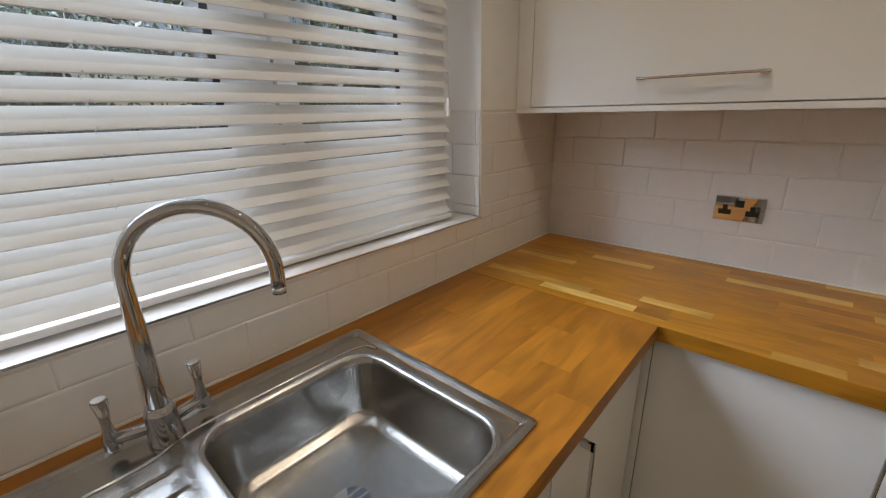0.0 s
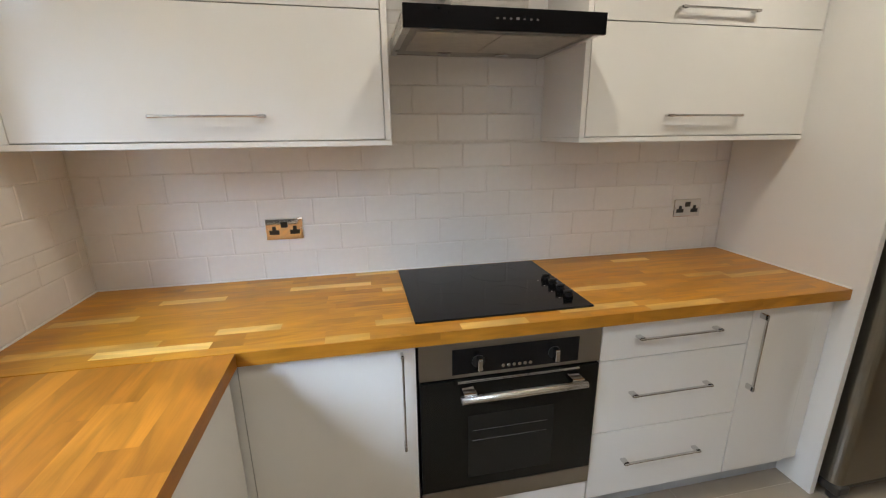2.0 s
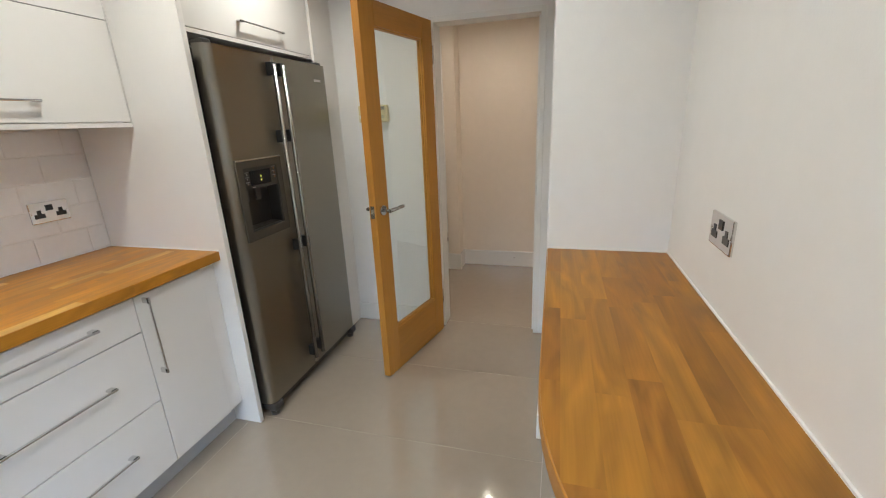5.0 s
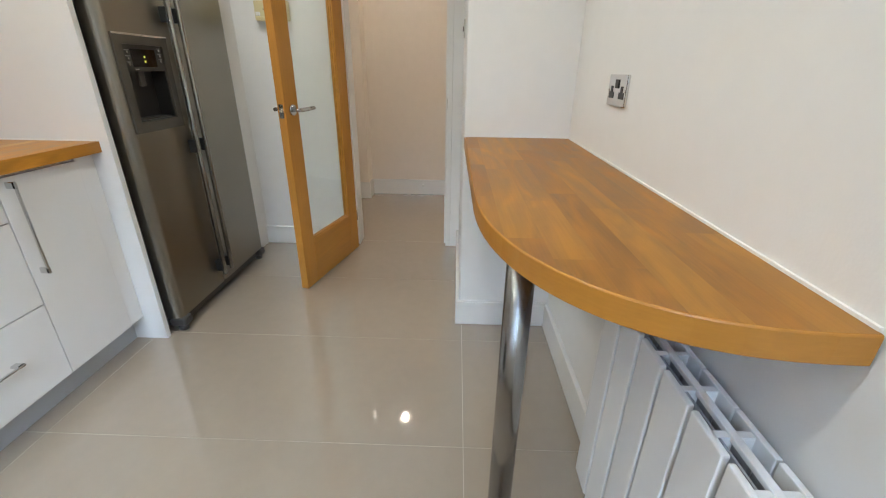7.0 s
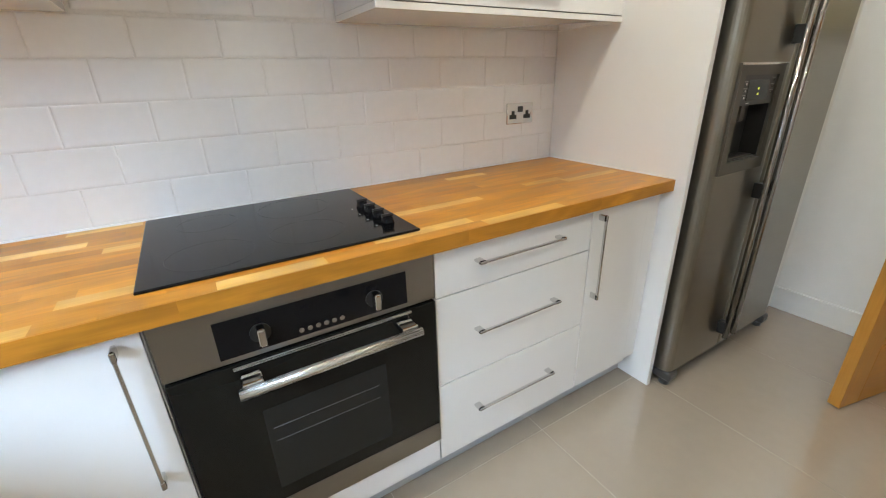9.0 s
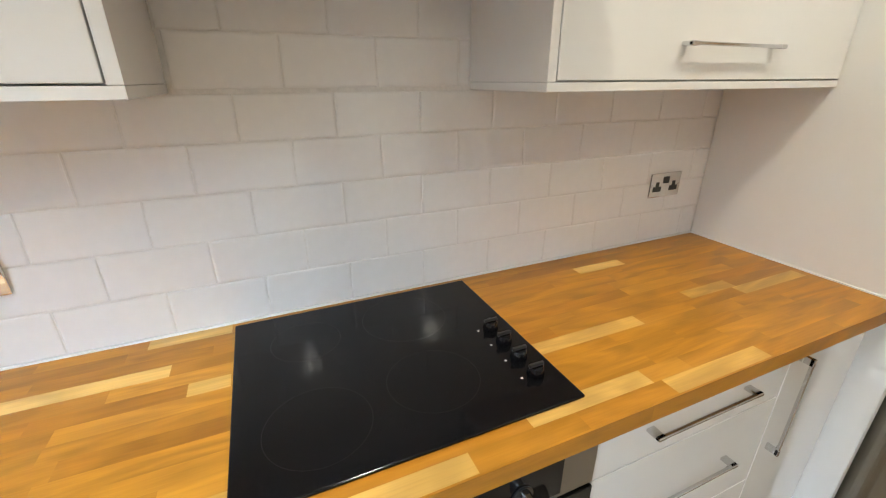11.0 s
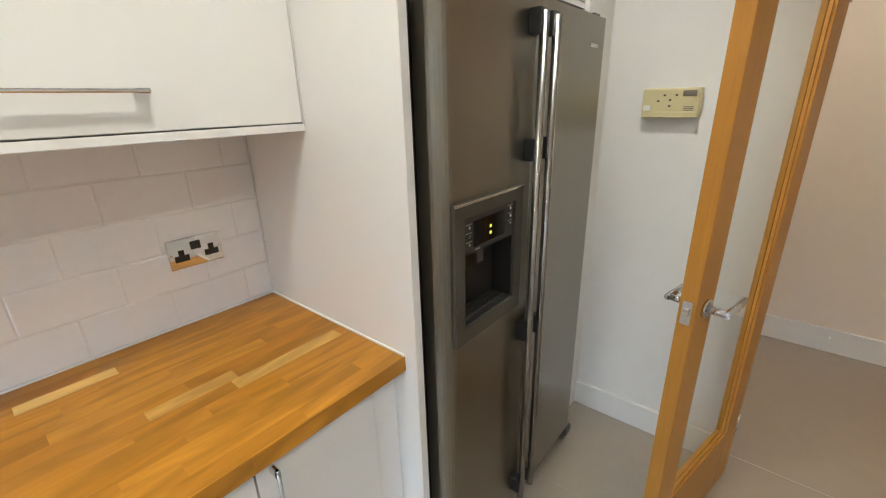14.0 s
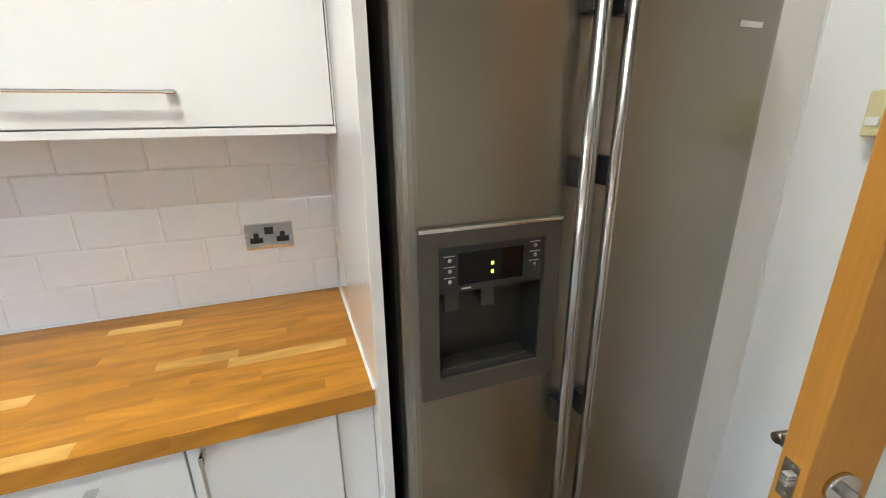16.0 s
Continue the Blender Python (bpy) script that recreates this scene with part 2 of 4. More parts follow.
M_DARKPRINT = mat("dim_print", (0.10, 0.10, 0.10), 0.4)
M_HANDLE = mottle(mat("handle_chrome", (0.66, 0.655, 0.65), 0.13, 1.0), 20, 0.03)
M_POLE = mottle(mat("satin_pole_steel", (0.34, 0.33, 0.315), 0.22, 1.0), 20, 0.04)
M_LEAF = mottle(mat("garden_leaf", (0.05, 0.085, 0.03), 0.5), 3, 0.35)
M_BARK = mottle(mat("bark", (0.11, 0.08, 0.06), 0.9), 6, 0.3, 0.6, 60)
M_GRASS = mottle(mat("lawn", (0.06, 0.09, 0.03), 0.9), 0.8, 0.3, 0.4, 60)
M_FENCE = mottle(mat("weathered_fence", (0.14, 0.10, 0.07), 0.8), 4, 0.25, 0.3, 80)
M_REDP = mat("red_paint", (0.45, 0.05, 0.06), 0.4)


# ---- building helpers ----
def box(bm, x0, x1, y0, y1, z0, z1):
    vs = [bm.verts.new((x, y, z)) for z in (z0, z1) for y in (y0, y1) for x in (x0, x1)]
    for f in ((0, 2, 3, 1), (4, 5, 7, 6), (0, 1, 5, 4), (2, 6, 7, 3), (0, 4, 6, 2), (1, 3, 7, 5)):
        bm.faces.new([vs[i] for i in f])
    return vs


def boxes(*dims, bevel=0.0, segments=2):
    bm = bmesh.new()
    for d in dims:
        x0, x1, y0, y1, z0, z1 = d
        box(bm, min(x0, x1), max(x0, x1), min(y0, y1), max(y0, y1), min(z0, z1), max(z0, z1))
    if bevel:
        bmesh.ops.bevel(bm, geom=bm.edges[:], offset=bevel, segments=segments, affect="EDGES", profile=0.5)
    return bm


def tube(bm, points, radius, sides=16, cap=True):
    """A round bar along points; radius may be one number or one for each point."""
    pts = [Vector(p) for p in points]
    rad = radius if isinstance(radius, (list, tuple)) else [radius] * len(pts)
    side = None
    rings = []
    for i, p in enumerate(pts):
        d = (pts[min(i + 1, len(pts) - 1)] - pts[max(i - 1, 0)]).normalized()
        if side is None:
            side = d.orthogonal().normalized()
        side = (side - d * side.dot(d)).normalized()
        up = d.cross(side)
        rings.append([bm.verts.new(p + rad[i] * (math.cos(a) * side + math.sin(a) * up))
                      for a in (2 * math.pi * k / sides for k in range(sides))])
    for a, b in zip(rings, rings[1:]):
        for k in range(sides):
            f = bm.faces.new((a[k], a[(k + 1) % sides], b[(k + 1) % sides], b[k]))
            f.smooth = True
    if cap:
        bm.faces.new(list(reversed(rings[0])))
        bm.faces.new(rings[-1])
    return bm


def prism(bm, outline, z0, z1):
    lo = [bm.verts.new((x, y, z0)) for x, y in outline]
    hi = [bm.verts.new((x, y, z1)) for x, y in outline]
    n = len(outline)
    bm.faces.new(list(reversed(lo)))
    bm.faces.new(hi)
    for i in range(n):
        bm.faces.new((lo[i], lo[(i + 1) % n], hi[(i + 1) % n], hi[i]))
    return bm


def mesh_of(name, bm, material, smooth=False):
    bmesh.ops.recalc_face_normals(bm, faces=bm.faces[:])
    me = bpy.data.meshes.new(name)
    bm.to_mesh(me)
    bm.free()
    me.materials.append(material)
    if smooth:
        me.shade_smooth()
    return me


def part(name, bm, material, parent, label="", smooth=False):
    ob = new(name, mesh_of(name, bm, material, smooth))
    ob.parent = parent
    if label:
        tagged(ob, label)
    return ob


def thing(name, label, category, at=(0, 0, 0), group="", kind="", turn=0.0):
    ob = new(name)
    ob.matrix_world = pose(*at, 0, 0, turn)
    ob.empty_display_size = 0.05
    return tagged(ob, label, category, group, kind)


def structure(name, bm, material, label, category):
    ob = new(name, mesh_of(name, bm, material))
    return tagged(ob, label, category, "", "structure")


# ---- plan (metres) ----
XE = 2.822          # inner face of the tall end panel
FAR = 4.03          # wall with the glazed door
SOUTH = -2.49       # long wall with the breakfast bar
STUB_X, STUB_Y = 3.03, -2.05
WT, WT_T = 0.915, 0.042
WF = -0.634         # front edge of the worktop
WFX = 0.661         # front edge of the worktop under the window
DOORF = -0.60       # faces of the base doors
WCF = -0.324        # faces of the wall cabinets
SILL, WY0, WY1, WTOP = 1.10, -0.545, -2.35, 2.15
GR = 0.006          # tile thickness
TILE_TOP = 1.473

# ---- large structure ----
floor = structure("floor", boxes((-0.3, 4.13, SOUTH - 0.2, 0.25, -0.12, -0.0008), (4.13, 5.5, -3.5, 1.3, -0.12, -0.0008)), M_FGROUT,
                  "polished taupe porcelain floor with thin pale joints", "floor")
ceiling = structure("ceiling", boxes((-0.3, 4.13, SOUTH - 0.2, 0.25, CEIL, CEIL + 0.12), (4.13, 5.5, -3.5, 1.3, CEIL, CEIL + 0.12)), M_CEIL, "plain white painted ceiling", "ceiling")
wall_n = structure("wall_north", boxes((-0.3, 4.13, 0.0018, 0.25, 0, CEIL)), M_GROUT,
                   "wall behind the hob, lined with glazed white brick tiles", "wall")
wall_w = structure("wall_west", boxes((-0.3, -0.0018, WY0, 0.0017, 0, TILE_TOP), (-0.3, -0.0018, SOUTH - 0.2, WY0, 0, SILL - 0.013),
                                      (-0.3, 0, SOUTH - 0.2, WY1, SILL - 0.013, CEIL), (-0.3, 0, WY1, WY0, WTOP, CEIL)), M_GROUT,
                   "window wall with glazed white tiles below and paint above", "wall")
structure("wall_west_upper", boxes((-0.3, 0, WY0, GR, TILE_TOP, CEIL)), M_WALL, "white painted wall beside the window", "wall")
structure("wall_south", boxes((0.0, STUB_X, SOUTH - 0.2, SOUTH, 0, CEIL)), M_WALL, "plain white painted wall above the breakfast bar", "wall")
structure("wall_stub", boxes((STUB_X, FAR + 0.1, SOUTH - 0.2, STUB_Y, 0, CEIL), bevel=0.006), M_WALL, "short white painted wall return", "wall")
DY0, DY1, DTOP = -1.30, -1.985, 2.02   # door opening
structure("wall_east", boxes((FAR, FAR + 0.1, DY0, GR, 0, CEIL), (FAR, FAR + 0.1, STUB_Y, DY1, 0, CEIL), (FAR, FAR + 0.1, DY1, DY0, DTOP, CEIL)),
          M_WALL, "white painted wall with the doorway to the hall", "wall")
# hall
structure("hall_wall_back", boxes((5.4, 5.5, -3.4, -1.165, 0, CEIL)), M_HALL, "cream painted hall wall", "wall")
structure("hall_wall_pier", boxes((5.22, 5.5, -1.165, 1.2, 0, CEIL)), M_HALL, "cream painted hall wall", "wall")
structure("hall_wall_south", boxes((FAR + 0.1, 5.5, -3.5, -3.4, 0, CEIL)), M_HALL, "cream painted hall wall", "wall")
structure("hall_wall_north", boxes((FAR + 0.1, 5.5, 1.2, 1.3, 0, CEIL)), M_HALL, "cream painted hall wall", "wall")
structure("hall_wall_west", boxes((FAR + 0.1, FAR + 0.13, 0.0, 1.2, 0, CEIL), (FAR + 0.1, FAR + 0.13, -3.4, STUB_Y, 0, CEIL)), M_HALL,
          "cream painted hall wall", "wall")


def skirting(name, x0, x1, y0, y1, h=0.130):
    structure(name, boxes((x0, x1, y0, y1, 0, h), bevel=0.004), M_TRIM, "tall white gloss skirting board", "skirting")


skirting("baseboard_1", FAR - 0.018, FAR, -0.652, DY0 + 0.03)
skirting("baseboard_2", STUB_X - 0.018, STUB_X, SOUTH + 0.018, STUB_Y + 0.018)
skirting("baseboard_3", STUB_X, FAR - 0.005, STUB_Y, STUB_Y + 0.018)
skirting("baseboard_4", 0.62, STUB_X - 0.019, SOUTH, SOUTH + 0.018)
skirting("baseboard_5", 5.382, 5.4, -3.4, -1.165, 0.152)
skirting("baseboard_6", 5.202, 5.22, -1.183, 1.2, 0.160)
skirting("baseboard_7", 5.22, 5.382, -1.183, -1.165, 0.152)

# door lining
lining = thing("door_frame", "white gloss door lining around the hall doorway", "door frame", kind="structure")
part("jamb", boxes((FAR - 0.004, FAR + 0.135, DY0 - 0.03, DY0 + 0.002, 0, DTOP), bevel=0.002), M_TRIM, lining)
part("jamb", boxes((FAR - 0.004, FAR + 0.135, DY1 - 0.002, DY1 + 0.03, 0, DTOP), bevel=0.002), M_TRIM, lining)
part("head", boxes((FAR - 0.004, FAR + 0.135, DY1 + 0.03, DY0 - 0.03, DTOP - 0.03, DTOP + 0.002), bevel=0.002), M_TRIM, lining)
part("stop", boxes((FAR + 0.05, FAR + 0.085, DY1 + 0.03, DY1 + 0.042, 0, DTOP - 0.03)), M_TRIM, lining)
part("strike_plate", boxes((FAR + 0.012, FAR + 0.034, DY1 + 0.0295, DY1 + 0.0315, 0.95, 1.02)), M_CHROME, lining, "steel strike plate")


# ---- handles ----
def bar_handle(parent, length, vertical=False, at=(0, 0, 0), out=0.034):
    """A slim chrome bow handle with wider flat feet; it stands out along -y from the door."""
    h = length / 2
    bm = bmesh.new()
    box(bm, -h, h, -out, -out + 0.010, -0.0035, 0.0035)
    for s in (-1, 1):
        box(bm, s * (h - 0.011) - 0.011, s * (h - 0.011) + 0.011, -out, 0.0, -0.0045, 0.0045)
        box(bm, s * h - (0.022 if s > 0 else -0.0), s * h + (0.0 if s > 0 else 0.022), -out - 0.0005, -out + 0.0105, -0.0045, 0.0045)
    bmesh.ops.bevel(bm, geom=bm.edges[:], offset=0.002, segments=1, affect="EDGES")
    ob = part("handle", bm, M_HANDLE, parent, "slim polished chrome bar handle")
    ob.matrix_local = pose(*at, 0, 90 if vertical else 0, 0)
    return ob


def slab(parent, x0, x1, z0, z1, yf=DOORF, t=0.018, name="door", material=None):
    ob = part(name, boxes((x0, x1, yf, yf + t, z0, z1), bevel=0.0015), material or M_CAB, parent)
    return ob

# ---- base units ----
PL = 0.12
TOPD = 0.856


def base_unit(label, x0, x1):
    u = thing("base_cabinet", label, "cabinet", group="base cabinets on the hob side")
    part("carcass", boxes((x0, x1, DOORF + 0.020, -0.05, PL + 0.004, WT - WT_T)), M_CABIN, u)
    return u


corner_unit = base_unit("white gloss corner base cabinet with one door", 0.66, 1.168)
d = slab(corner_unit, 0.650, 1.166, PL + 0.004, TOPD)
bar_handle(d, 0.345, True, (1.123, DOORF, 0.672))
part("filler", boxes((0.612, 0.6485, DOORF - 0.002, DOORF + 0.012, PL, WT - WT_T)), M_CAB, corner_unit)

drawers = base_unit("white gloss base cabinet with three drawers", 1.809, 2.43)
for z0, z1, hz in ((0.721, TOPD, 0.806), (0.421, 0.717, 0.580), (PL + 0.004, 0.417, 0.286)):
    d = slab(drawers, 1.811, 2.427, z0, z1, name="drawer")
    bar_handle(d, 0.335, False, (2.108, DOORF, hz))
end_unit = base_unit("narrow white gloss base cabinet with one door", 2.431, 2.735)
d = slab(end_unit, 2.431, 2.735, PL + 0.004, TOPD)
bar_handle(d, 0.32, True, (2.462, DOORF, 0.684))
part("filler", boxes((2.738, XE - 0.001, DOORF + 0.012, DOORF + 0.03, PL, WT - WT_T)), M_CAB, end_unit)

plinth = thing("plinth", "glossy pale plinth board under the base cabinets", "plinth")
part("board", boxes((0.56, XE, -0.525, -0.508, 0.0, PL)), M_PLINTH, plinth)
part("board", boxes((0.545, 0.56, SOUTH + 0.02, -0.508, 0.0, PL)), M_PLINTH, plinth)

# cabinets under the window worktop, faces along x
WCX = 0.628
for y1, y0, hy in ((-0.612, -1.145, -1.02), (-1.149, -1.745, -1.70), (-1.749, -2.34, -1.80)):
    u = thing("base_cabinet", "white gloss base cabinet below the sink worktop", "cabinet", group="base cabinets on the window side")
    part("carcass", boxes((0.03, WCX - 0.02, y0, y1, PL + 0.004, WT - WT_T) if y1 > -1.0 else (0.03, WCX - 0.02, y0, y1, PL + 0.004, 0.70)), M_CABIN, u)
    d = part("door", boxes((WCX - 0.018, WCX, y0 + 0.002, y1 - 0.002, PL + 0.004, TOPD), bevel=0.0015), M_CAB, u)
    h = bar_handle(d, 0.32, True, (0, 0, 0))
    h.matrix_local = pose(WCX, hy, 0.64, 0, 0, 90) @ pose(0, 0, 0, 0, 90, 0)

# tall end panel beside the fridge
panel = thing("end_panel", "tall white gloss panel between worktop and fridge", "panel")
part("board", boxes((XE, XE + 0.024, -0.6725, 0.0, 0, 2.3), bevel=0.001), M_CAB, panel)
part("edge_band", boxes((XE + 0.0003, XE + 0.0237, -0.674, -0.6727, 0, 2.3)), M_CABIN, panel)
panel2 = thing("filler_panel", "tall cream-white filler board between fridge and wall", "panel")
part("board", boxes((3.790, FAR - 0.001, -0.652, -0.634, 0, 2.3), bevel=0.0015), M_CABIN, panel2)
part("edge_band", boxes((3.7885, 3.7898, -0.6515, -0.6345, 0, 2.3)), M_CAB, panel2)
part("sealant_bead", boxes((FAR - 0.005, FAR - 0.0005, -0.656, -0.6525, 0.132, 2.3)), M_SILICONE, panel2)


# ---- wall cabinets ----
WB, WM, WTP = 1.458, 1.864, 2.27


def wall_cabinet(label, x0, x1, left_end, right_end):
    u = thing("wall_cabinet", label, "cabinet", group="wall cabinets")
    part("carcass", boxes((x0 + 0.02, x1 - 0.02, WCF + 0.024, GR, WB + 0.019, WTP - 0.018)), M_CABIN, u)
    part("bottom_panel", boxes((x0, x1, WCF, GR, WB, WB + 0.018), bevel=0.001), M_CAB, u)
    part("top_panel", boxes((x0, x1, WCF, GR, WTP - 0.018, WTP), bevel=0.001), M_CAB, u)
    wl, wr = left_end, right_end
    part("side_panel", boxes((x0, x0 + wl, WCF, GR, WB + 0.0185, WTP - 0.0185), bevel=0.001), M_CAB, u)
    part("side_panel", boxes((x1 - wr, x1, WCF, GR, WB + 0.0185, WTP - 0.0185), bevel=0.001), M_CAB, u)
    cx = {0: 0.598, 1: 2.328}[int(x0 > 1)]
    for z0, z1, hz in ((WB + 0.021, WM - 0.0015, 1.552), (WM + 0.0015, WTP - 0.021, 1.912)):
        dd = slab(u, x0 + wl + 0.0025, x1 - wr - 0.0025, z0, z1, WCF - 0.001, name="door")
        bar_handle(dd, 0.325, False, (cx, WCF - 0.001, hz), 0.030)
    return u


wall_cabinet("white gloss wall cabinet with two lift-up doors", 0.002, 1.143, 0.06, 0.020)
wall_cabinet("white gloss wall cabinet beside the cooker hood", 1.823, XE - 0.001, 0.020, 0.004)
bridge = thing("bridging_cabinet", "white gloss cabinet bridging over the fridge", "cabinet")
part("carcass", boxes((XE + 0.026, 3.798, -0.61, GR, 1.812, 2.27)), M_CABIN, bridge)
dd = slab(bridge, XE + 0.027, 3.797, 1.832, 2.262, -0.632, name="door")
bar_handle(dd, 0.325, False, (3.35, -0.632, 1.905), 0.030)
part("bottom_panel", boxes((XE + 0.026, 3.798, -0.632, -0.611, 1.812, 1.829)), M_CAB, bridge)

# ---- worktops: one stave after another ----
rng = random.Random(7)


def clip_to(poly, outline):
    """A convex polygon cut by a convex outline that runs anticlockwise."""
    n = len(outline)
    for i in range(n):
        (ax, ay), (bx, by) = outline[i], outline[(i + 1) % n]
        res = []
        for j in range(len(poly)):
            p, q = poly[j], poly[(j + 1) % len(poly)]
            sp = (bx - ax) * (p[1] - ay) - (by - ay) * (p[0] - ax)
            sq = (bx - ax) * (q[1] - ay) - (by - ay) * (q[0] - ax)
            if sp >= 0:
                res.append(p)
            if (sp >= 0) != (sq >= 0):
                k = sp / (sp - sq)
                res.append((p[0] + k * (q[0] - p[0]), p[1] + k * (q[1] - p[1])))
        poly = res
        if len(poly) < 3:
            return []
    return poly


def stave(parent, outline, top, thick, material, along_y=False):
    """One glued oak stave; its local x follows the grain."""
    cx = sum(p[0] for p in outline) / len(outline)
    cy = sum(p[1] for p in outline) / len(outline)
    if along_y:
        local = [(p[1] - cy, -(p[0] - cx)) for p in outline]
    else:
        local = [(p[0] - cx, p[1] - cy) for p in outline]
    bm = prism(bmesh.new(), local, -thick, 0)
    ob = part("stave", bm, material, parent)
    ob.matrix_local = pose(cx, cy, top, 0, 0, 90 if along_y else 0)


def stave_rows(parent, u0, u1, rows, place, lo=0.22, hi=0.62):
    for v0, v1 in rows:
        a = u0
        b = u0 + rng.uniform(0.06, hi)
        while True:
            if u1 - b < 0.08:
                b = u1
            place(a, b, v0, v1)
            if b >= u1:
                break
            a, b = b, b + rng.uniform(lo, hi)


def even_rows(v0, v1, n):
    return [(v0 + (v1 - v0) * i / n, v0 + (v1 - v0) * (i + 1) / n) for i in range(n)]


PALE = {0: [(0.90, 1.03), (1.31, 1.53), (1.97, 2.26)], 1: [(0.28, 0.58), (1.66, 1.95)], 2: [(0.04, 0.43), (1.05, 1.18)], 3: [(0.57, 0.76)],
        5: [(1.80, 2.11), (2.50, 2.79)], 6: [(2.335, 2.52)], 7: [(0.03, 0.28)], 9: [(1.09, 1.168)], 11: [(0.74, 1.05)], 12: [(2.16, 2.345)],
        14: [(0.99, 1.165)], 10: [(0.30, 0.52)]}


def pale_rows():
    """Rows along the hob wall, front to back; the pale sapwood staves have known ends."""
    for i, (v0, v1) in enumerate(even_rows(WF + 0.004, -0.003, 15)):
        def put(a, b, material):
            stave(worktop, [(a, v0), (b, v0), (b, v1), (a, v1)], WT, WT_T, material)
        u = 0.003
        for a, b in PALE.get(i, []) + [(XE - 0.003, XE - 0.003)]:
            if a - u > 0.02:
                stave_rows(worktop, u, a, [(v0, v1)], lambda p, q, _0, _1: put(p, q, M_OAK), 0.2, 0.5)
                u = a
            if b > a:
                put(u, b, M_OAKPALE)
                u = b


worktop = thing("worktop", "honey-coloured oiled oak stave worktop along the hob wall", "worktop")
pale_rows()
for a, b in ((0.6615, 1.24), (1.24, 1.90), (1.90, 2.42), (2.42, XE)):
    stave(worktop, [(a, WF), (b, WF), (b, WF + 0.004), (a, WF + 0.004)], WT - 0.0005, WT_T, M_OAK)
side_top = thing("worktop", "honey-coloured oiled oak stave worktop around the sink", "worktop")
HX0, HX1, HY0, HY1 = 0.075, 0.575, -2.09, -1.185     # cut-out for the sink
for rows, cut in ((even_rows(0.003, HX0, 1), False), (even_rows(HX0, HX1, 7), True), (even_rows(HX1, WFX, 1), False)):
    spans = ((WF - 0.0005, HY1), (HY0, SOUTH + 0.004)) if cut else ((WF - 0.0005, SOUTH + 0.004),)
    for ya, yb in spans:
        stave_rows(side_top, yb, ya, rows,
                   lambda a, b, v0, v1: stave(side_top, [(v0, a), (v1, a), (v1, b), (v0, b)], WT, WT_T, M_OAKSIDE, True))
# breakfast bar
BZ = 0.925
bar = thing("breakfast_bar", "oiled oak breakfast bar with a rounded end on a chrome leg", "breakfast bar")
end = []          # the free end: a wide rounded corner
for k in range(27):
    a = math.pi / 2 * k / 26
    end.append((2.20 - 0.58 * max(math.cos(a), 0.0) ** 0.8, SOUTH + 0.004 + 0.422 * math.sin(a) ** 0.8))
outline = [(STUB_X - 0.002, SOUTH + 0.004), (STUB_X - 0.002, -2.054)] + list(reversed(end))
# anticlockwise
area2 = sum(outline[i][0] * outline[(i + 1) % len(outline)][1] - outline[(i + 1) % len(outline)][0] * outline[i][1] for i in range(len(outline)))
if area2 < 0:
    outline.reverse()


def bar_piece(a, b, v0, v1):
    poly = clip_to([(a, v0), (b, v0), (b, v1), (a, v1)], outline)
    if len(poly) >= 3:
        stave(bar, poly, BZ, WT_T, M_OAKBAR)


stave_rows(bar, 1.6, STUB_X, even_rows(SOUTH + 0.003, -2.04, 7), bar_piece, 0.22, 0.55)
front = [(STUB_X - 0.002, -2.054)] + list(reversed(end))
bm = bmesh.new()
band = []
for i, (fx, fy) in enumerate(front):
    (px, py), (qx, qy) = front[max(i - 1, 0)], front[min(i + 1, len(front) - 1)]
    nx, ny = (py - qy), (qx - px)
    k = math.hypot(nx, ny)
    nx, ny = -nx / k, -ny / k
    band.append([bm.verts.new((fx + o * nx, fy + o * ny, BZ - z)) for o, z in ((0.0004, 0.0), (0.002, 0.001), (0.003, 0.003), (0.003, WT_T - 0.002), (0.0015, WT_T), (0.0004, WT_T))])
for a, b in zip(band, band[1:]):
    for k in range(5):
        f = bm.faces.new((a[k], a[k + 1], b[k + 1], b[k]))
part("edging", bm, M_OAKEDGE, bar)
bm = tube(bmesh.new(), [(1.985, -2.155, 0.012), (1.985, -2.155, BZ - WT_T - 0.006)], 0.030, 32)
leg = part("leg", bm, M_POLE, bar, "polished chrome tube leg")
bm = tube(bmesh.new(), [(1.985, -2.155, 0.0), (1.985, -2.155, 0.012)], 0.042, 32)
part("foot", bm, M_CHROME, bar)
bm = tube(bmesh.new(), [(1.985, -2.155, BZ - WT_T - 0.006), (1.985, -2.155, BZ - WT_T)], 0.048, 32)
part("top_plate", bm, M_CHROME, bar)
# pale sealant lines where the tops meet the walls
seal = thing("sealant", "thin white silicone line along worktop and wall", "sealant", kind="structure")
part("bead", boxes((0.0, XE, -0.005, 0.0, WT - 0.001, WT + 0.005)), M_SILICONE, seal)
part("bead", boxes((0.0, 0.005, SOUTH, -0.005, WT - 0.001, WT + 0.005)), M_SILICONE, seal)
part("bead", boxes((XE - 0.005, XE, WF, -0.005, WT - 0.001, WT + 0.005)), M_SILICONE, seal)
part("bead", boxes((1.625, STUB_X, SOUTH, SOUTH + 0.005, BZ - 0.001, BZ + 0.005)), M_SILICONE, seal)
part("bead", boxes((STUB_X - 0.005, STUB_X, SOUTH + 0.005, -2.05, BZ - 0.001, BZ + 0.005)), M_SILICONE, seal)

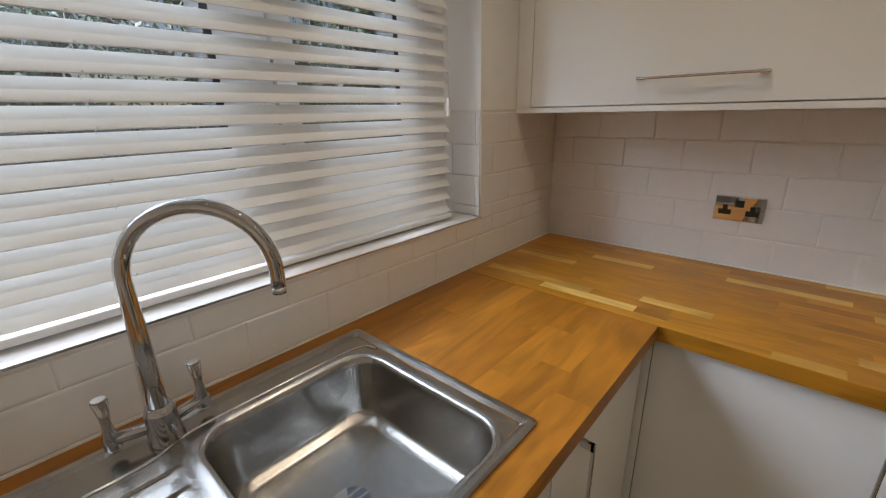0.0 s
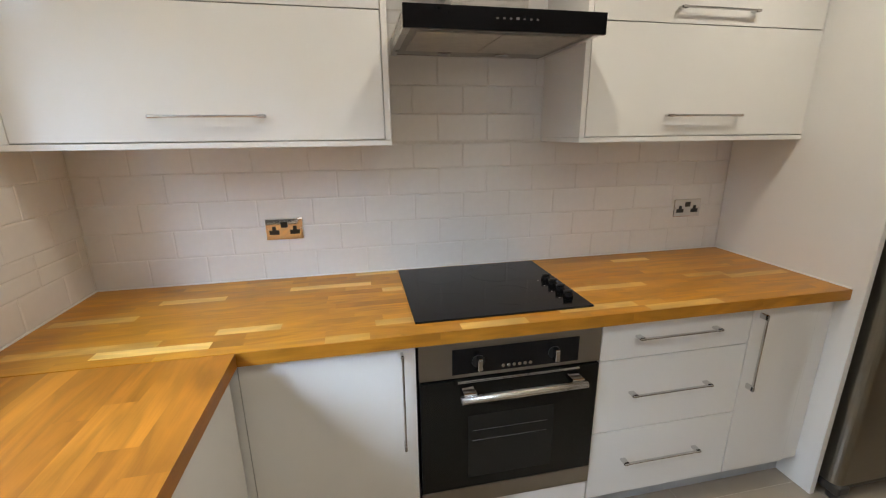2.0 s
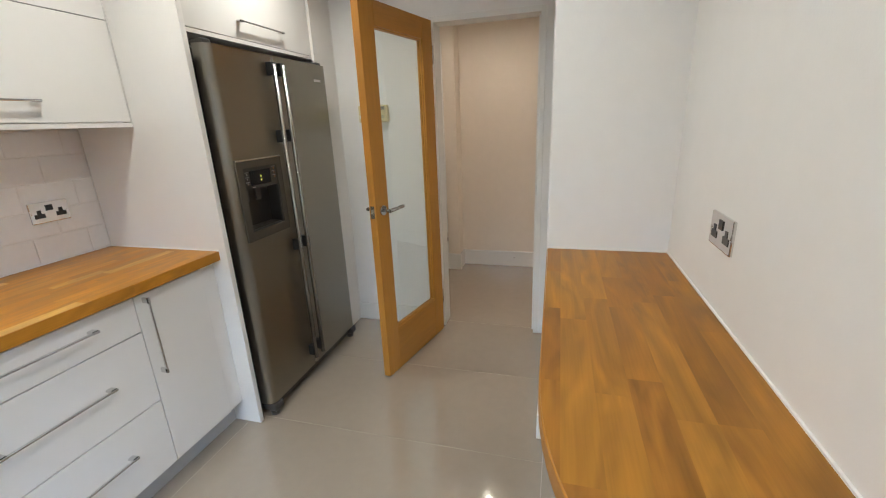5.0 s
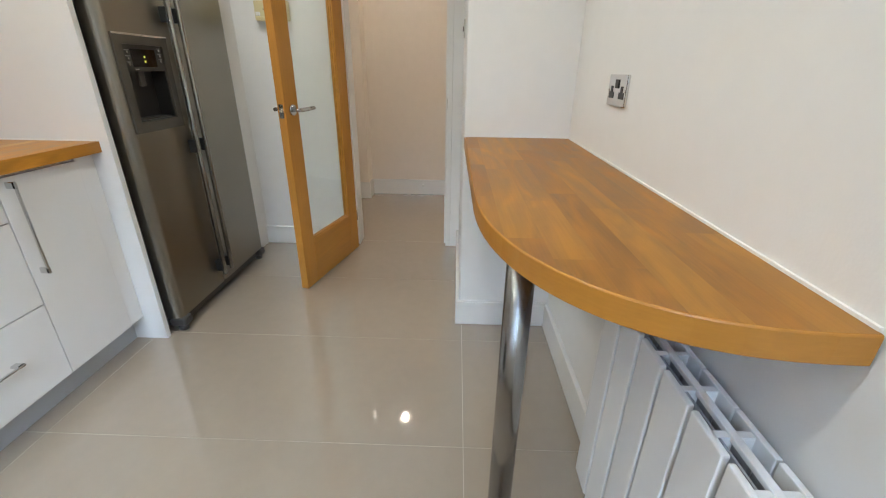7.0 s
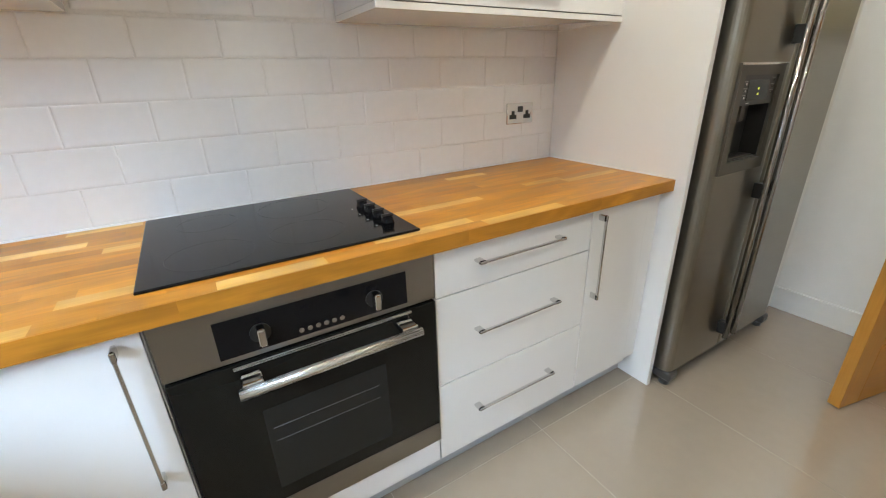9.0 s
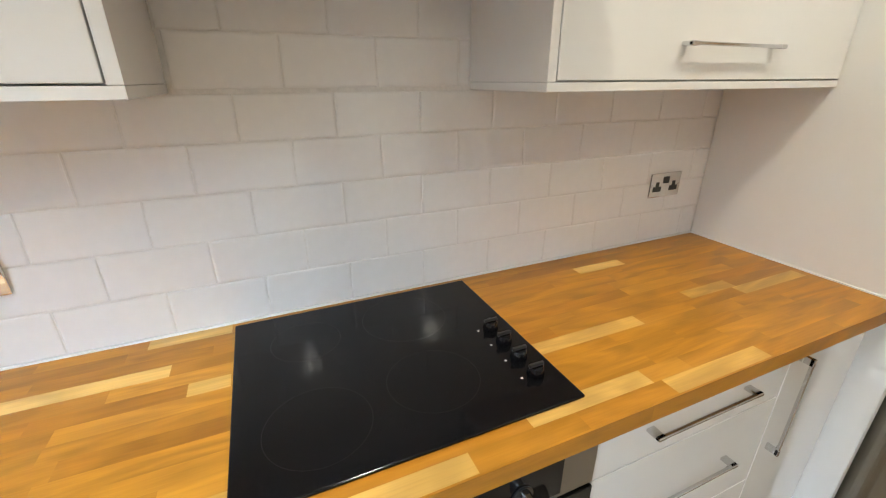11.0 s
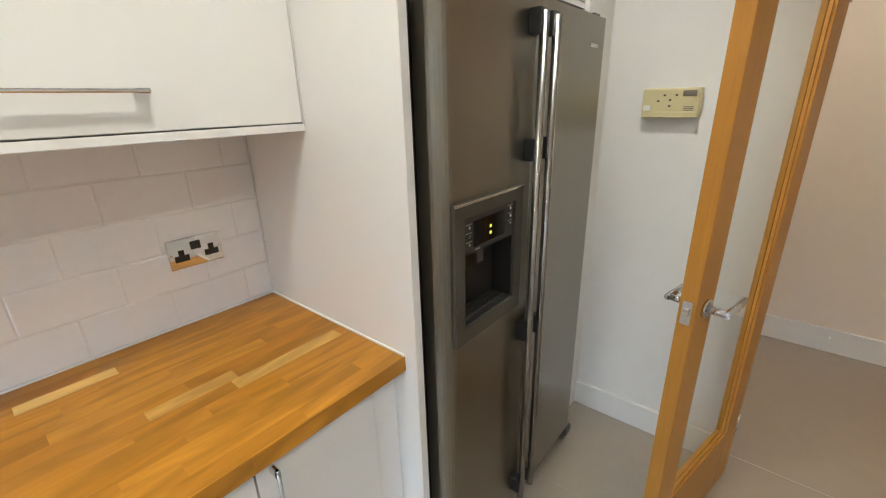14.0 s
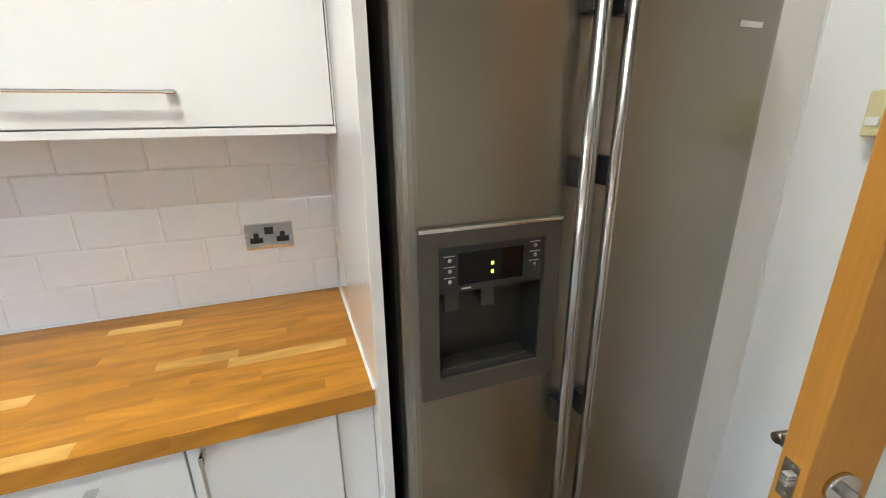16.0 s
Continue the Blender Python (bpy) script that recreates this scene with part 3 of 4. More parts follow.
# ---- sink ----
SX0, SX1, SY0, SY1 = 0.052, 0.600, -2.11, -1.160
SZ = WT + 0.005
BX0, BX1, BY0, BY1 = 0.145, 0.568, -1.60, -1.218      # bowl
sink = thing("sink", "stainless steel sink with one deep bowl and a ribbed drainer", "sink")


def rounded(x0, x1, y0, y1, r, n=6):
    pts = []
    for cx, cy, a0 in ((x1 - r, y1 - r, 0), (x0 + r, y1 - r, 90), (x0 + r, y0 + r, 180), (x1 - r, y0 + r, 270)):
        for k in range(n + 1):
            a = radians(a0 + 90 * k / n)
            pts.append((cx + r * math.cos(a), cy + r * math.sin(a)))
    return pts


def loft(bm, loops, close_last=True, smooth=True):
    rings = [[bm.verts.new(p) for p in lp] for lp in loops]
    n = len(rings[0])
    for a, b in zip(rings, rings[1:]):
        for k in range(n):
            f = bm.faces.new((a[k], a[(k + 1) % n], b[(k + 1) % n], b[k]))
            f.smooth = smooth
    if close_last:
        bm.faces.new(rings[-1])
    return bm


def at_z(pts, z):
    return [(x, y, z) for x, y in pts]


# bowl: a rolled lip that falls into a rounded tub
bm = loft(bmesh.new(), [
    at_z(rounded(BX0 - 0.016, BX1 + 0.016, BY0 - 0.016, BY1 + 0.016, 0.085), SZ - 0.003),
    at_z(rounded(BX0 - 0.006, BX1 + 0.006, BY0 - 0.006, BY1 + 0.006, 0.076), SZ - 0.002),
    at_z(rounded(BX0, BX1, BY0, BY1, 0.07), SZ - 0.008),
    at_z(rounded(BX0 + 0.004, BX1 - 0.004, BY0 + 0.004, BY1 - 0.004, 0.068), SZ - 0.03),
    at_z(rounded(BX0 + 0.012, BX1 - 0.012, BY0 + 0.012, BY1 - 0.012, 0.066), SZ - 0.135),
    at_z(rounded(BX0 + 0.020, BX1 - 0.020, BY0 + 0.020, BY1 - 0.020, 0.06), SZ - 0.155),
    at_z(rounded(BX0 + 0.045, BX1 - 0.045, BY0 + 0.045, BY1 - 0.045, 0.05), SZ - 0.165),
    at_z(rounded(0.34, 0.36, -1.43, -1.41, 0.005), SZ - 0.168)])
part("bowl", bm, M_SINK, sink)
bm = tube(bmesh.new(), [(0.35, -1.42, SZ - 0.1675), (0.35, -1.42, SZ - 0.165)], 0.04, 32)
part("waste", bm, M_CHROME, sink, "round chrome waste")
# deck with a raised rim; it meets the bowl's lip and leaves the bowl free
bm = bmesh.new()
lip = at_z(rounded(BX0 - 0.016, BX1 + 0.016, BY0 - 0.016, BY1 + 0.016, 0.085), SZ - 0.003)
n = len(lip)
outer = []
for x, y, z in lip:
    cx, cy = (BX0 + BX1) / 2, (BY0 + BY1) / 2
    dx, dy = x - cx, y - cy
    k = min(((SX1 - 0.02 - cx) if dx > 0 else (cx - SX0 - 0.02)) / max(abs(dx), 1e-6),
            ((SY1 - 0.02 - cy) if dy > 0 else (cy - (BY0 - 0.06))) / max(abs(dy), 1e-6))
    outer.append((cx + k * dx, cy + k * dy, SZ - 0.006))
loft(bm, [outer, lip], False, False)
deck = part("deck", bm, M_SINK, sink)
bm = bmesh.new()
box(bm, SX0 + 0.02, SX1 - 0.02, SY0 + 0.02, BY0 - 0.055, SZ - 0.012, SZ - 0.006)
part("drainer", bm, M_SINK, sink)
for k in range(7):
    x = 0.168 + 0.055 * k
    bm = bmesh.new()
    box(bm, x, x + 0.032, SY0 + 0.08, BY0 - 0.032 - 0.004 * k, SZ - 0.0085, SZ - 0.0005)
    bmesh.ops.bevel(bm, geom=bm.edges[:], offset=0.0035, segments=2, affect="EDGES")
    part("drainer_rib", bm, M_SINK, sink)
# raised ridge that parts the tap ledge from the drainer and runs on behind the bowl
bm = tube(bmesh.new(), [(0.148, SY0 + 0.07, SZ - 0.0065), (0.148, BY0 - 0.085, SZ - 0.0065), (0.143, BY0 - 0.055, SZ - 0.006), (0.130, BY0 - 0.025, SZ - 0.005),
                        (0.122, BY0 + 0.01, SZ - 0.005), (0.120, BY0 + 0.06, SZ - 0.005), (0.120, BY1 - 0.06, SZ - 0.005), (0.123, BY1 - 0.01, SZ - 0.005),
                        (0.134, BY1 + 0.02, SZ - 0.005), (0.165, BY1 + 0.028, SZ - 0.005)], 0.0042, 10)
part("ridge", bm, M_SINK, sink, smooth=True)
rim = bmesh.new()
o1, o2 = rounded(SX0, SX1, SY0, SY1, 0.012, 3), rounded(SX0 + 0.006, SX1 - 0.006, SY0 + 0.006, SY1 - 0.006, 0.010, 3)
o3, o4 = rounded(SX0 + 0.014, SX1 - 0.014, SY0 + 0.014, SY1 - 0.014, 0.008, 3), rounded(SX0 + 0.026, SX1 - 0.026, SY0 + 0.026, SY1 - 0.026, 0.006, 3)
loft(rim, [at_z(o1, WT + 0.0005), at_z(o1, SZ - 0.001), at_z(o2, SZ + 0.001), at_z(o3, SZ), at_z(o4, SZ - 0.0065)], False, False)
part("rim", rim, M_SINK, sink)

# ---- tap ----
tap = thing("mixer_tap", "chrome mixer tap with a swan neck and two levers", "tap")
TX, TY, TZ = 0.105, -1.630, SZ - 0.006
bm = tube(bmesh.new(), [(TX, TY, TZ), (TX, TY, TZ + 0.006), (TX, TY, TZ + 0.02), (TX, TY, TZ + 0.06), (TX, TY, TZ + 0.075)],
          [0.030, 0.030, 0.027, 0.025, 0.020], 32)
part("body", bm, M_CHROME, tap)
ang = radians(52)
ux, uy = math.cos(ang), math.sin(ang)
R, NZ = 0.116, TZ + 0.308
pts = [(TX, TY, TZ + 0.07), (TX, TY, TZ + 0.20), (TX, TY, NZ)]
for k in range(1, 21):
    a = math.pi * (1 - k / 20)
    pts.append((TX + ux * R * (1 + math.cos(a)), TY + uy * R * (1 + math.cos(a)), NZ + R * math.sin(a)))
pts += [(TX + ux * 2 * R, TY + uy * 2 * R, NZ - 0.015), (TX + ux * 2 * R, TY + uy * 2 * R, NZ - 0.03)]
part("spout", tube(bmesh.new(), pts, [0.0165, 0.0145] + [0.0125] * (len(pts) - 2), 24), M_CHROME, tap)
part("aerator", tube(bmesh.new(), [pts[-1], (pts[-1][0], pts[-1][1], pts[-1][2] - 0.012)], 0.0118, 20), M_STEEL, tap)
part("cross_arm", tube(bmesh.new(), [(TX - 0.018, TY - 0.076, TZ + 0.036), (TX, TY, TZ + 0.034), (TX - 0.018, TY + 0.082, TZ + 0.036)], 0.011, 20), M_CHROME, tap)
for s in (-1, 1):
    y = TY + s * 0.072
    x = TX - 0.018
    lever = part("lever", tube(bmesh.new(), [(x, y, TZ + 0.02), (x, y, TZ + 0.045), (x, y, TZ + 0.06), (x, y, TZ + 0.075),
                                          (x - 0.004, y, TZ + 0.112)], [0.013, 0.013, 0.008, 0.0075, 0.0125], 20), M_CHROME, tap)
    part("cap", tube(bmesh.new(), [(x - 0.004, y, TZ + 0.112), (x - 0.0042, y, TZ + 0.116)], [0.0125, 0.010], 20), M_STEEL, lever)

# ---- hob ----
hob = thing("ceramic_hob", "black ceramic glass hob with four side knobs", "hob")
part("glass", boxes((1.172, 1.794, -0.566, -0.026, WT, WT + 0.007), bevel=0.003), M_HOB, hob)
for hx, hy, hr in ((1.315, -0.435, 0.095), (1.545, -0.405, 0.095), (1.325, -0.165, 0.078), (1.565, -0.16, 0.105)):
    bm = bmesh.new()
    for r0, r1 in ((hr - 0.0015, hr),):
        a = [bm.verts.new((hx + r0 * math.cos(q), hy + r0 * math.sin(q), WT + 0.0073)) for q in (2 * math.pi * i / 48 for i in range(48))]
        b = [bm.verts.new((hx + r1 * math.cos(q), hy + r1 * math.sin(q), WT + 0.0073)) for q in (2 * math.pi * i / 48 for i in range(48))]
        for i in range(48):
            bm.faces.new((a[i], b[i], b[(i + 1) % 48], a[(i + 1) % 48]))
    part("cooking_ring", bm, M_RING, hob)
for k in range(4):
    y = -0.290 - 0.062 * k
    kn = part("knob", tube(bmesh.new(), [(1.742, y, WT + 0.007), (1.742, y, WT + 0.012), (1.742, y, WT + 0.026), (1.742, y, WT + 0.028)],
                           [0.0185, 0.0175, 0.0155, 0.013], 24), M_BGLASS, hob)
    part("position_mark", tube(bmesh.new(), [(1.709, y, WT + 0.0068), (1.709, y, WT + 0.0074)], 0.0028, 12), M_PRINT, hob)
    part("grip", boxes((1.725, 1.759, y - 0.0035, y + 0.0035, WT + 0.026, WT + 0.034), bevel=0.0015), M_BLACK, kn)

# ---- oven ----
oven = thing("built_in_oven", "built-in electric oven with black glass door and steel trim", "oven")
OX0, OX1 = 1.174, 1.806
part("case", boxes((OX0 + 0.01, OX1 - 0.01, DOORF + 0.01, -0.06, 0.222, 0.866)), M_BLACK, oven)
cp = part("control_panel", boxes((OX0, OX1, DOORF - 0.006, DOORF + 0.010, 0.730, 0.868), bevel=0.002), M_OVEN, oven)
part("display", boxes((1.282, 1.722, DOORF - 0.009, DOORF - 0.006, 0.744, 0.834), bevel=0.001), M_BGLASS, cp)
for kx in (1.368, 1.632):
    part("collar", tube(bmesh.new(), [(kx, DOORF - 0.009, 0.786), (kx, DOORF - 0.013, 0.786)], 0.022, 24), M_BLACK, cp)
    part("knob", boxes((kx - 0.0085, kx + 0.0085, DOORF - 0.040, DOORF - 0.012, 0.764, 0.808), bevel=0.005, segments=3), M_CHROME, cp, "polished chrome oven knob")
for k in range(6):
    kx = 1.452 + 0.019 * k
    part("button", tube(bmesh.new(), [(kx, DOORF - 0.009, 0.762), (kx, DOORF - 0.014, 0.762)], 0.0058, 14), M_CHROME, cp)
od = part("door", boxes((OX0 + 0.002, OX1 - 0.002, DOORF - 0.010, DOORF + 0.008, 0.292, 0.724), bevel=0.002), M_OVENGLASS, oven, "black glass oven door")
part("inner_pane", boxes((1.335, 1.645, DOORF - 0.0115, DOORF - 0.0100, 0.335, 0.585)), M_OVENPANE, od)
for z in (0.525, 0.485):
    part("rack_line", tube(bmesh.new(), [(1.35, DOORF - 0.0118, z), (1.62, DOORF - 0.0118, z)], 0.0007, 6), M_DARKPRINT, od)
bm = tube(bmesh.new(), [(1.300, DOORF - 0.062, 0.684), (1.732, DOORF - 0.062, 0.684)], 0.0125, 24)
part("handle", bm, M_STEEL, od, "brushed steel oven handle")
for kx in (1.330, 1.702):
    part("handle_bracket", boxes((kx - 0.022, kx + 0.022, DOORF - 0.060, DOORF - 0.008, 0.686, 0.704), bevel=0.004), M_CHROME, od)
part("vent_line", boxes((1.30, 1.73, DOORF - 0.0125, DOORF - 0.009, 0.712, 0.719)), M_STEEL, od)
part("lower_trim", boxes((OX0, OX1, DOORF - 0.008, DOORF + 0.010, 0.218, 0.289), bevel=0.002), M_OVEN, oven, "brushed steel lower trim")
oh = thing("oven_housing", "white gloss housing panel below the oven", "cabinet")
part("panel", boxes((OX0 + 0.001, OX1 - 0.001, DOORF, DOORF + 0.018, PL + 0.004, 0.214), bevel=0.0015), M_CAB, oh)
part("shelf", boxes((OX0, OX1, DOORF + 0.02, -0.06, PL + 0.004, 0.2)), M_CABIN, oh)

# ---- hood ----
hood = thing("cooker_hood", "cooker hood with black glass front and steel canopy", "cooker hood")
HZ = 1.787
part("front", boxes((1.176, 1.810, -0.466, -0.452, HZ - 0.001, HZ + 0.062), bevel=0.0015), M_BGLASS, hood, "black glass control strip")
bm = bmesh.new()
box(bm, 1.180, 1.806, -0.452, -0.44, HZ + 0.002, HZ + 0.058)
box(bm, 1.180, 1.200, -0.44, -0.012, HZ + 0.002, HZ + 0.05)
box(bm, 1.786, 1.806, -0.44, -0.012, HZ + 0.002, HZ + 0.05)
box(bm, 1.180, 1.806, -0.012, 0.0, HZ + 0.002, HZ + 0.05)
box(bm, 1.180, 1.806, -0.44, 0.0, HZ + 0.051, HZ + 0.058)
part("canopy", bm, M_STEEL, hood)
part("underside", boxes((1.2, 1.786, -0.44, -0.012, HZ + 0.006, HZ + 0.012)), M_OVEN, hood)
for fx0, fx1 in ((1.225, 1.491), (1.495, 1.761)):
    part("grease_filter", boxes((fx0, fx1, -0.40, -0.105, HZ + 0.001, HZ + 0.006), bevel=0.002), M_FILTER, hood)
for lx in (1.38, 1.61):
    rm = part("lamp", tube(bmesh.new(), [(lx, -0.06, HZ + 0.006), (lx, -0.06, HZ + 0.001)], 0.026, 24), M_CHROME, hood)
    part("lamp_lens", tube(bmesh.new(), [(lx, -0.06, HZ + 0.001), (lx, -0.06, HZ - 0.001)], 0.018, 20), M_PRINT, rm)
for k in range(7):
    kx = 1.455 + 0.021 * k
    s = 0.0035 if k != 3 else 0.005
    part("touch_mark", boxes((kx - s, kx + s, -0.4668, -0.4658, HZ + 0.030, HZ + 0.030 + 1.4 * s)), M_DARKPRINT, hood)
part("chimney", boxes((1.36, 1.63, -0.27, 0.0, HZ + 0.058, CEIL), bevel=0.002), M_STEEL, hood)


# ---- sockets ----
def socket(cx, cz, label):
    s = thing("double_socket", label, "socket", group="double sockets")
    w, h = 0.0735, 0.0435
    part("plate", boxes((cx - w, cx + w, -0.008, 0.0, cz - h, cz + h), bevel=0.003), M_SOCKET, s)
    part("switch_bank", boxes((cx - 0.0135, cx + 0.0135, -0.0105, -0.0075, cz + 0.006, cz + 0.030), bevel=0.001), M_BLACK, s)
    for sx in (-1, 1):
        ox = cx + sx * 0.040
        part("outlet", boxes((ox - 0.019, ox + 0.019, -0.0092, -0.0078, cz - 0.022, cz - 0.004),
                             (ox - 0.0075, ox + 0.0075, -0.0092, -0.0078, cz - 0.0042, cz + 0.012)), M_BLACK, s)
        part("screw", tube(bmesh.new(), [(cx + sx * 0.0655, -0.008, cz), (cx + sx * 0.0655, -0.0092, cz)], 0.0038, 10), M_NICKEL, s)
    return s


socket(0.719, 1.127, "mirror chrome double socket with black inserts on the tiles")
socket(2.614, 1.129, "mirror chrome double socket with black inserts on the tiles")
s3 = socket(0, 0, "chrome double socket with black inserts on the painted wall")
s3.matrix_world = pose(2.538, SOUTH, 1.134, 0, 0, 180)

# ---- fridge freezer ----
FX0, FX1, FYF, FZT = 2.874, 3.778, -0.726, 1.765
fridge = thing("fridge_freezer", "side-by-side steel fridge freezer with water dispenser", "fridge")
part("cabinet", boxes((FX0 + 0.006, FX1 - 0.006, -0.645, -0.03, 0.03, FZT - 0.012), bevel=0.004), M_DARK, fridge)
GAPX = 3.280


def door_outline(x0, x1, r_left, r_right, n=6):
    y1 = -0.655
    pts = [(x0, y1)]
    if r_left:
        pts += [(x0 + r_left - r_left * math.cos(a), FYF + r_left - r_left * math.sin(a)) for a in (math.pi / 2 * k / n for k in range(n + 1))]
    else:
        pts += [(x0, FYF)]
    if r_right:
        pts += [(x1 - r_right + r_right * math.sin(a), FYF + r_right - r_right * math.cos(a)) for a in (math.pi / 2 * k / n for k in range(n + 1))]
    else:
        pts += [(x1, FYF)]
    pts.append((x1, y1))
    return pts


DX0, DX1, DZ0, DZ1 = 2.942, 3.178, 0.972, 1.262     # dispenser recess
bm = bmesh.new()
for pl, z0, z1 in ((door_outline(FX0, GAPX - 0.004, 0.035, 0.012), 0.075, DZ0), (door_outline(FX0, GAPX - 0.004, 0.035, 0.012), DZ1, FZT),
                   (door_outline(FX0, DX0, 0.035, 0), DZ0, DZ1), (door_outline(DX1, GAPX - 0.004, 0, 0.012), DZ0, DZ1)):
    prism(bm, pl, z0, z1)
ld = part("door", bm, M_FRIDGE, fridge, "brushed steel freezer door")
bm = prism(bmesh.new(), door_outline(GAPX + 0.004, FX1, 0.012, 0.035), 0.075, FZT)
rd = part("door", bm, M_FRIDGE, fridge, "brushed steel fridge door")
for dr, hx in ((ld, 3.238), (rd, 3.308)):
    hd = part("handle", tube(bmesh.new(), [(hx, FYF - 0.036, 0.14), (hx, FYF - 0.036, 1.72)], 0.0115, 24), M_POLE, dr, "long polished steel pole handle")
    for z in (0.19, 0.83, 1.39, 1.70):
        part("bracket", boxes((hx - 0.016, hx + 0.016, FYF - 0.034, FYF, z - 0.030, z + 0.030), bevel=0.003), M_BLACK, hd)
disp = part("dispenser_frame", boxes((2.904, DX0, FYF - 0.010, FYF + 0.004, 0.930, 1.300), (DX1, 3.214, FYF - 0.010, FYF + 0.004, 0.930, 1.300),
                                      (DX0, DX1, FYF - 0.010, FYF + 0.004, 0.930, DZ0), (DX0, DX1, FYF - 0.010, FYF + 0.004, DZ1, 1.300)), M_SURROUND, ld, "dark bronze-grey dispenser surround")
part("frame_lip", boxes((2.904, 3.214, FYF - 0.014, FYF - 0.010, 1.294, 1.301)), M_STEEL, disp)
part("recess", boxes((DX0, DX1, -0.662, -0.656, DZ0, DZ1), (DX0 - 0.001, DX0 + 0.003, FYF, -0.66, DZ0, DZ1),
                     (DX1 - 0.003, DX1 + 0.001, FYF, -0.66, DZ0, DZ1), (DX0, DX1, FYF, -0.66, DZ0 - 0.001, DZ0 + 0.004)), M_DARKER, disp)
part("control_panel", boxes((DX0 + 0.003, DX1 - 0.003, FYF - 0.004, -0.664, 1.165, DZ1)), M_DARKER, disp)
part("screen", boxes((2.985, 3.128, FYF - 0.0052, FYF - 0.004, 1.180, 1.246)), M_BGLASS, disp)
for bx, zs in ((2.966, (1.234, 1.212, 1.190)), (3.155, (1.244, 1.223, 1.203))):
    for z in zs:
        part("button", tube(bmesh.new(), [(bx, FYF - 0.004, z), (bx, FYF - 0.0065, z)], 0.0042, 12), M_CHROME, disp)
        part("legend", boxes((bx - 0.012, bx + 0.012, FYF - 0.0046, FYF - 0.004, z + 0.007, z + 0.0085)), M_PRINT, disp)
part("legend", boxes((2.992, 3.012, FYF - 0.0046, FYF - 0.004, 1.170, 1.173)), M_PRINT, disp)
for lx, lz in ((3.058, 1.218), (3.058, 1.200)):
    part("indicator", boxes((lx - 0.003, lx + 0.003, FYF - 0.0062, FYF - 0.0052, lz - 0.0035, lz + 0.0035)), M_LED, disp)
for lx in (2.985, 3.068):
    part("lever", boxes((lx - 0.017, lx + 0.017, -0.694, -0.684, 1.105, 1.165), bevel=0.003), M_DARK, disp)
for k in range(6):
    y = -0.715 + 0.009 * k
    part("tray_bar", boxes((2.958, 3.162, y, y + 0.0045, DZ0 + 0.004, DZ0 + 0.010)), M_DARK, disp)
part("kick_grille", boxes((FX0 + 0.02, FX1 - 0.02, -0.70, -0.64, 0.022, 0.070), bevel=0.004), M_DARKER, fridge)
for x in (FX0 + 0.025, FX1 - 0.045):
    part("foot", tube(bmesh.new(), [(x + 0.01, -0.70, 0.0), (x + 0.01, -0.70, 0.03)], 0.022, 18), M_DARK, fridge)
    part("hinge", boxes((x - 0.02, x + 0.045, -0.735, -0.655, 0.026, 0.072), bevel=0.012, segments=3), M_DARK, fridge)
    part("hinge_cap", boxes((x - 0.012, x + 0.035, -0.70, -0.60, FZT + 0.001, FZT + 0.020), bevel=0.006), M_DARK, fridge)
part("badge", boxes((3.630, 3.700, FYF - 0.0015, FYF, 1.672, 1.684)), M_CHROME, rd, "small silver badge")
# ---- glazed door ----
DW, DH, DT = 0.664, 1.985, 0.042
door = thing("door_1", "oak veneer door with one tall glass pane, standing open", "door", kind="structure")
door.matrix_world = pose(3.970, -1.333, 0.006, 0, 0, 166.7)
# local x runs from the hinge to the lock edge; local y from the hall face to the other


def door_rail(name, x0, x1, z0, z1, upright):
    bm = bmesh.new()
    L, W = (z1 - z0, x1 - x0) if upright else (x1 - x0, z1 - z0)
    box(bm, -L / 2, L / 2, -W / 2, W / 2, -DT / 2, DT / 2)
    bmesh.ops.bevel(bm, geom=bm.edges[:], offset=0.0015, segments=1, affect="EDGES")
    ob = part(name, bm, M_OAKDOOR, door)
    m = Matrix(((0, 1, 0, 0), (0, 0, 1, 0), (1, 0, 0, 0), (0, 0, 0, 1))) if upright else Matrix(((1, 0, 0, 0), (0, 0, -1, 0), (0, 1, 0, 0), (0, 0, 0, 1)))
    ob.matrix_local = Matrix.Translation(((x0 + x1) / 2, -DT / 2, (z0 + z1) / 2)) @ m


ST = 0.112
G0, G1 = 0.268, DH - 0.112
door_rail("stile", 0, ST, 0, DH, True)
door_rail("stile", DW - ST, DW, 0, DH, True)
door_rail("top_rail", ST, DW - ST, G1, DH, False)
door_rail("bottom_rail", ST, DW - ST, 0, G0, False)
for s in (-DT / 2 - 0.012, -DT / 2 + 0.004):
    part("glazing_bead", boxes((ST, ST + 0.009, s, s + 0.009, G0, G1), (DW - ST - 0.009, DW - ST, s, s + 0.009, G0, G1),
                               (ST + 0.009, DW - ST - 0.009, s, s + 0.009, G0, G0 + 0.009), (ST + 0.009, DW - ST - 0.009, s, s + 0.009, G1 - 0.009, G1)), M_OAKDOOR, door)
pane = part("pane", boxes((ST - 0.004, DW - ST + 0.004, -DT / 2 - 0.003, -DT / 2 + 0.003, G0 - 0.004, G1 + 0.004)), M_DOORGLASS, door, "clear glass door pane")
pane.visible_shadow = False
HXD, HZD = DW - 0.058, 0.985
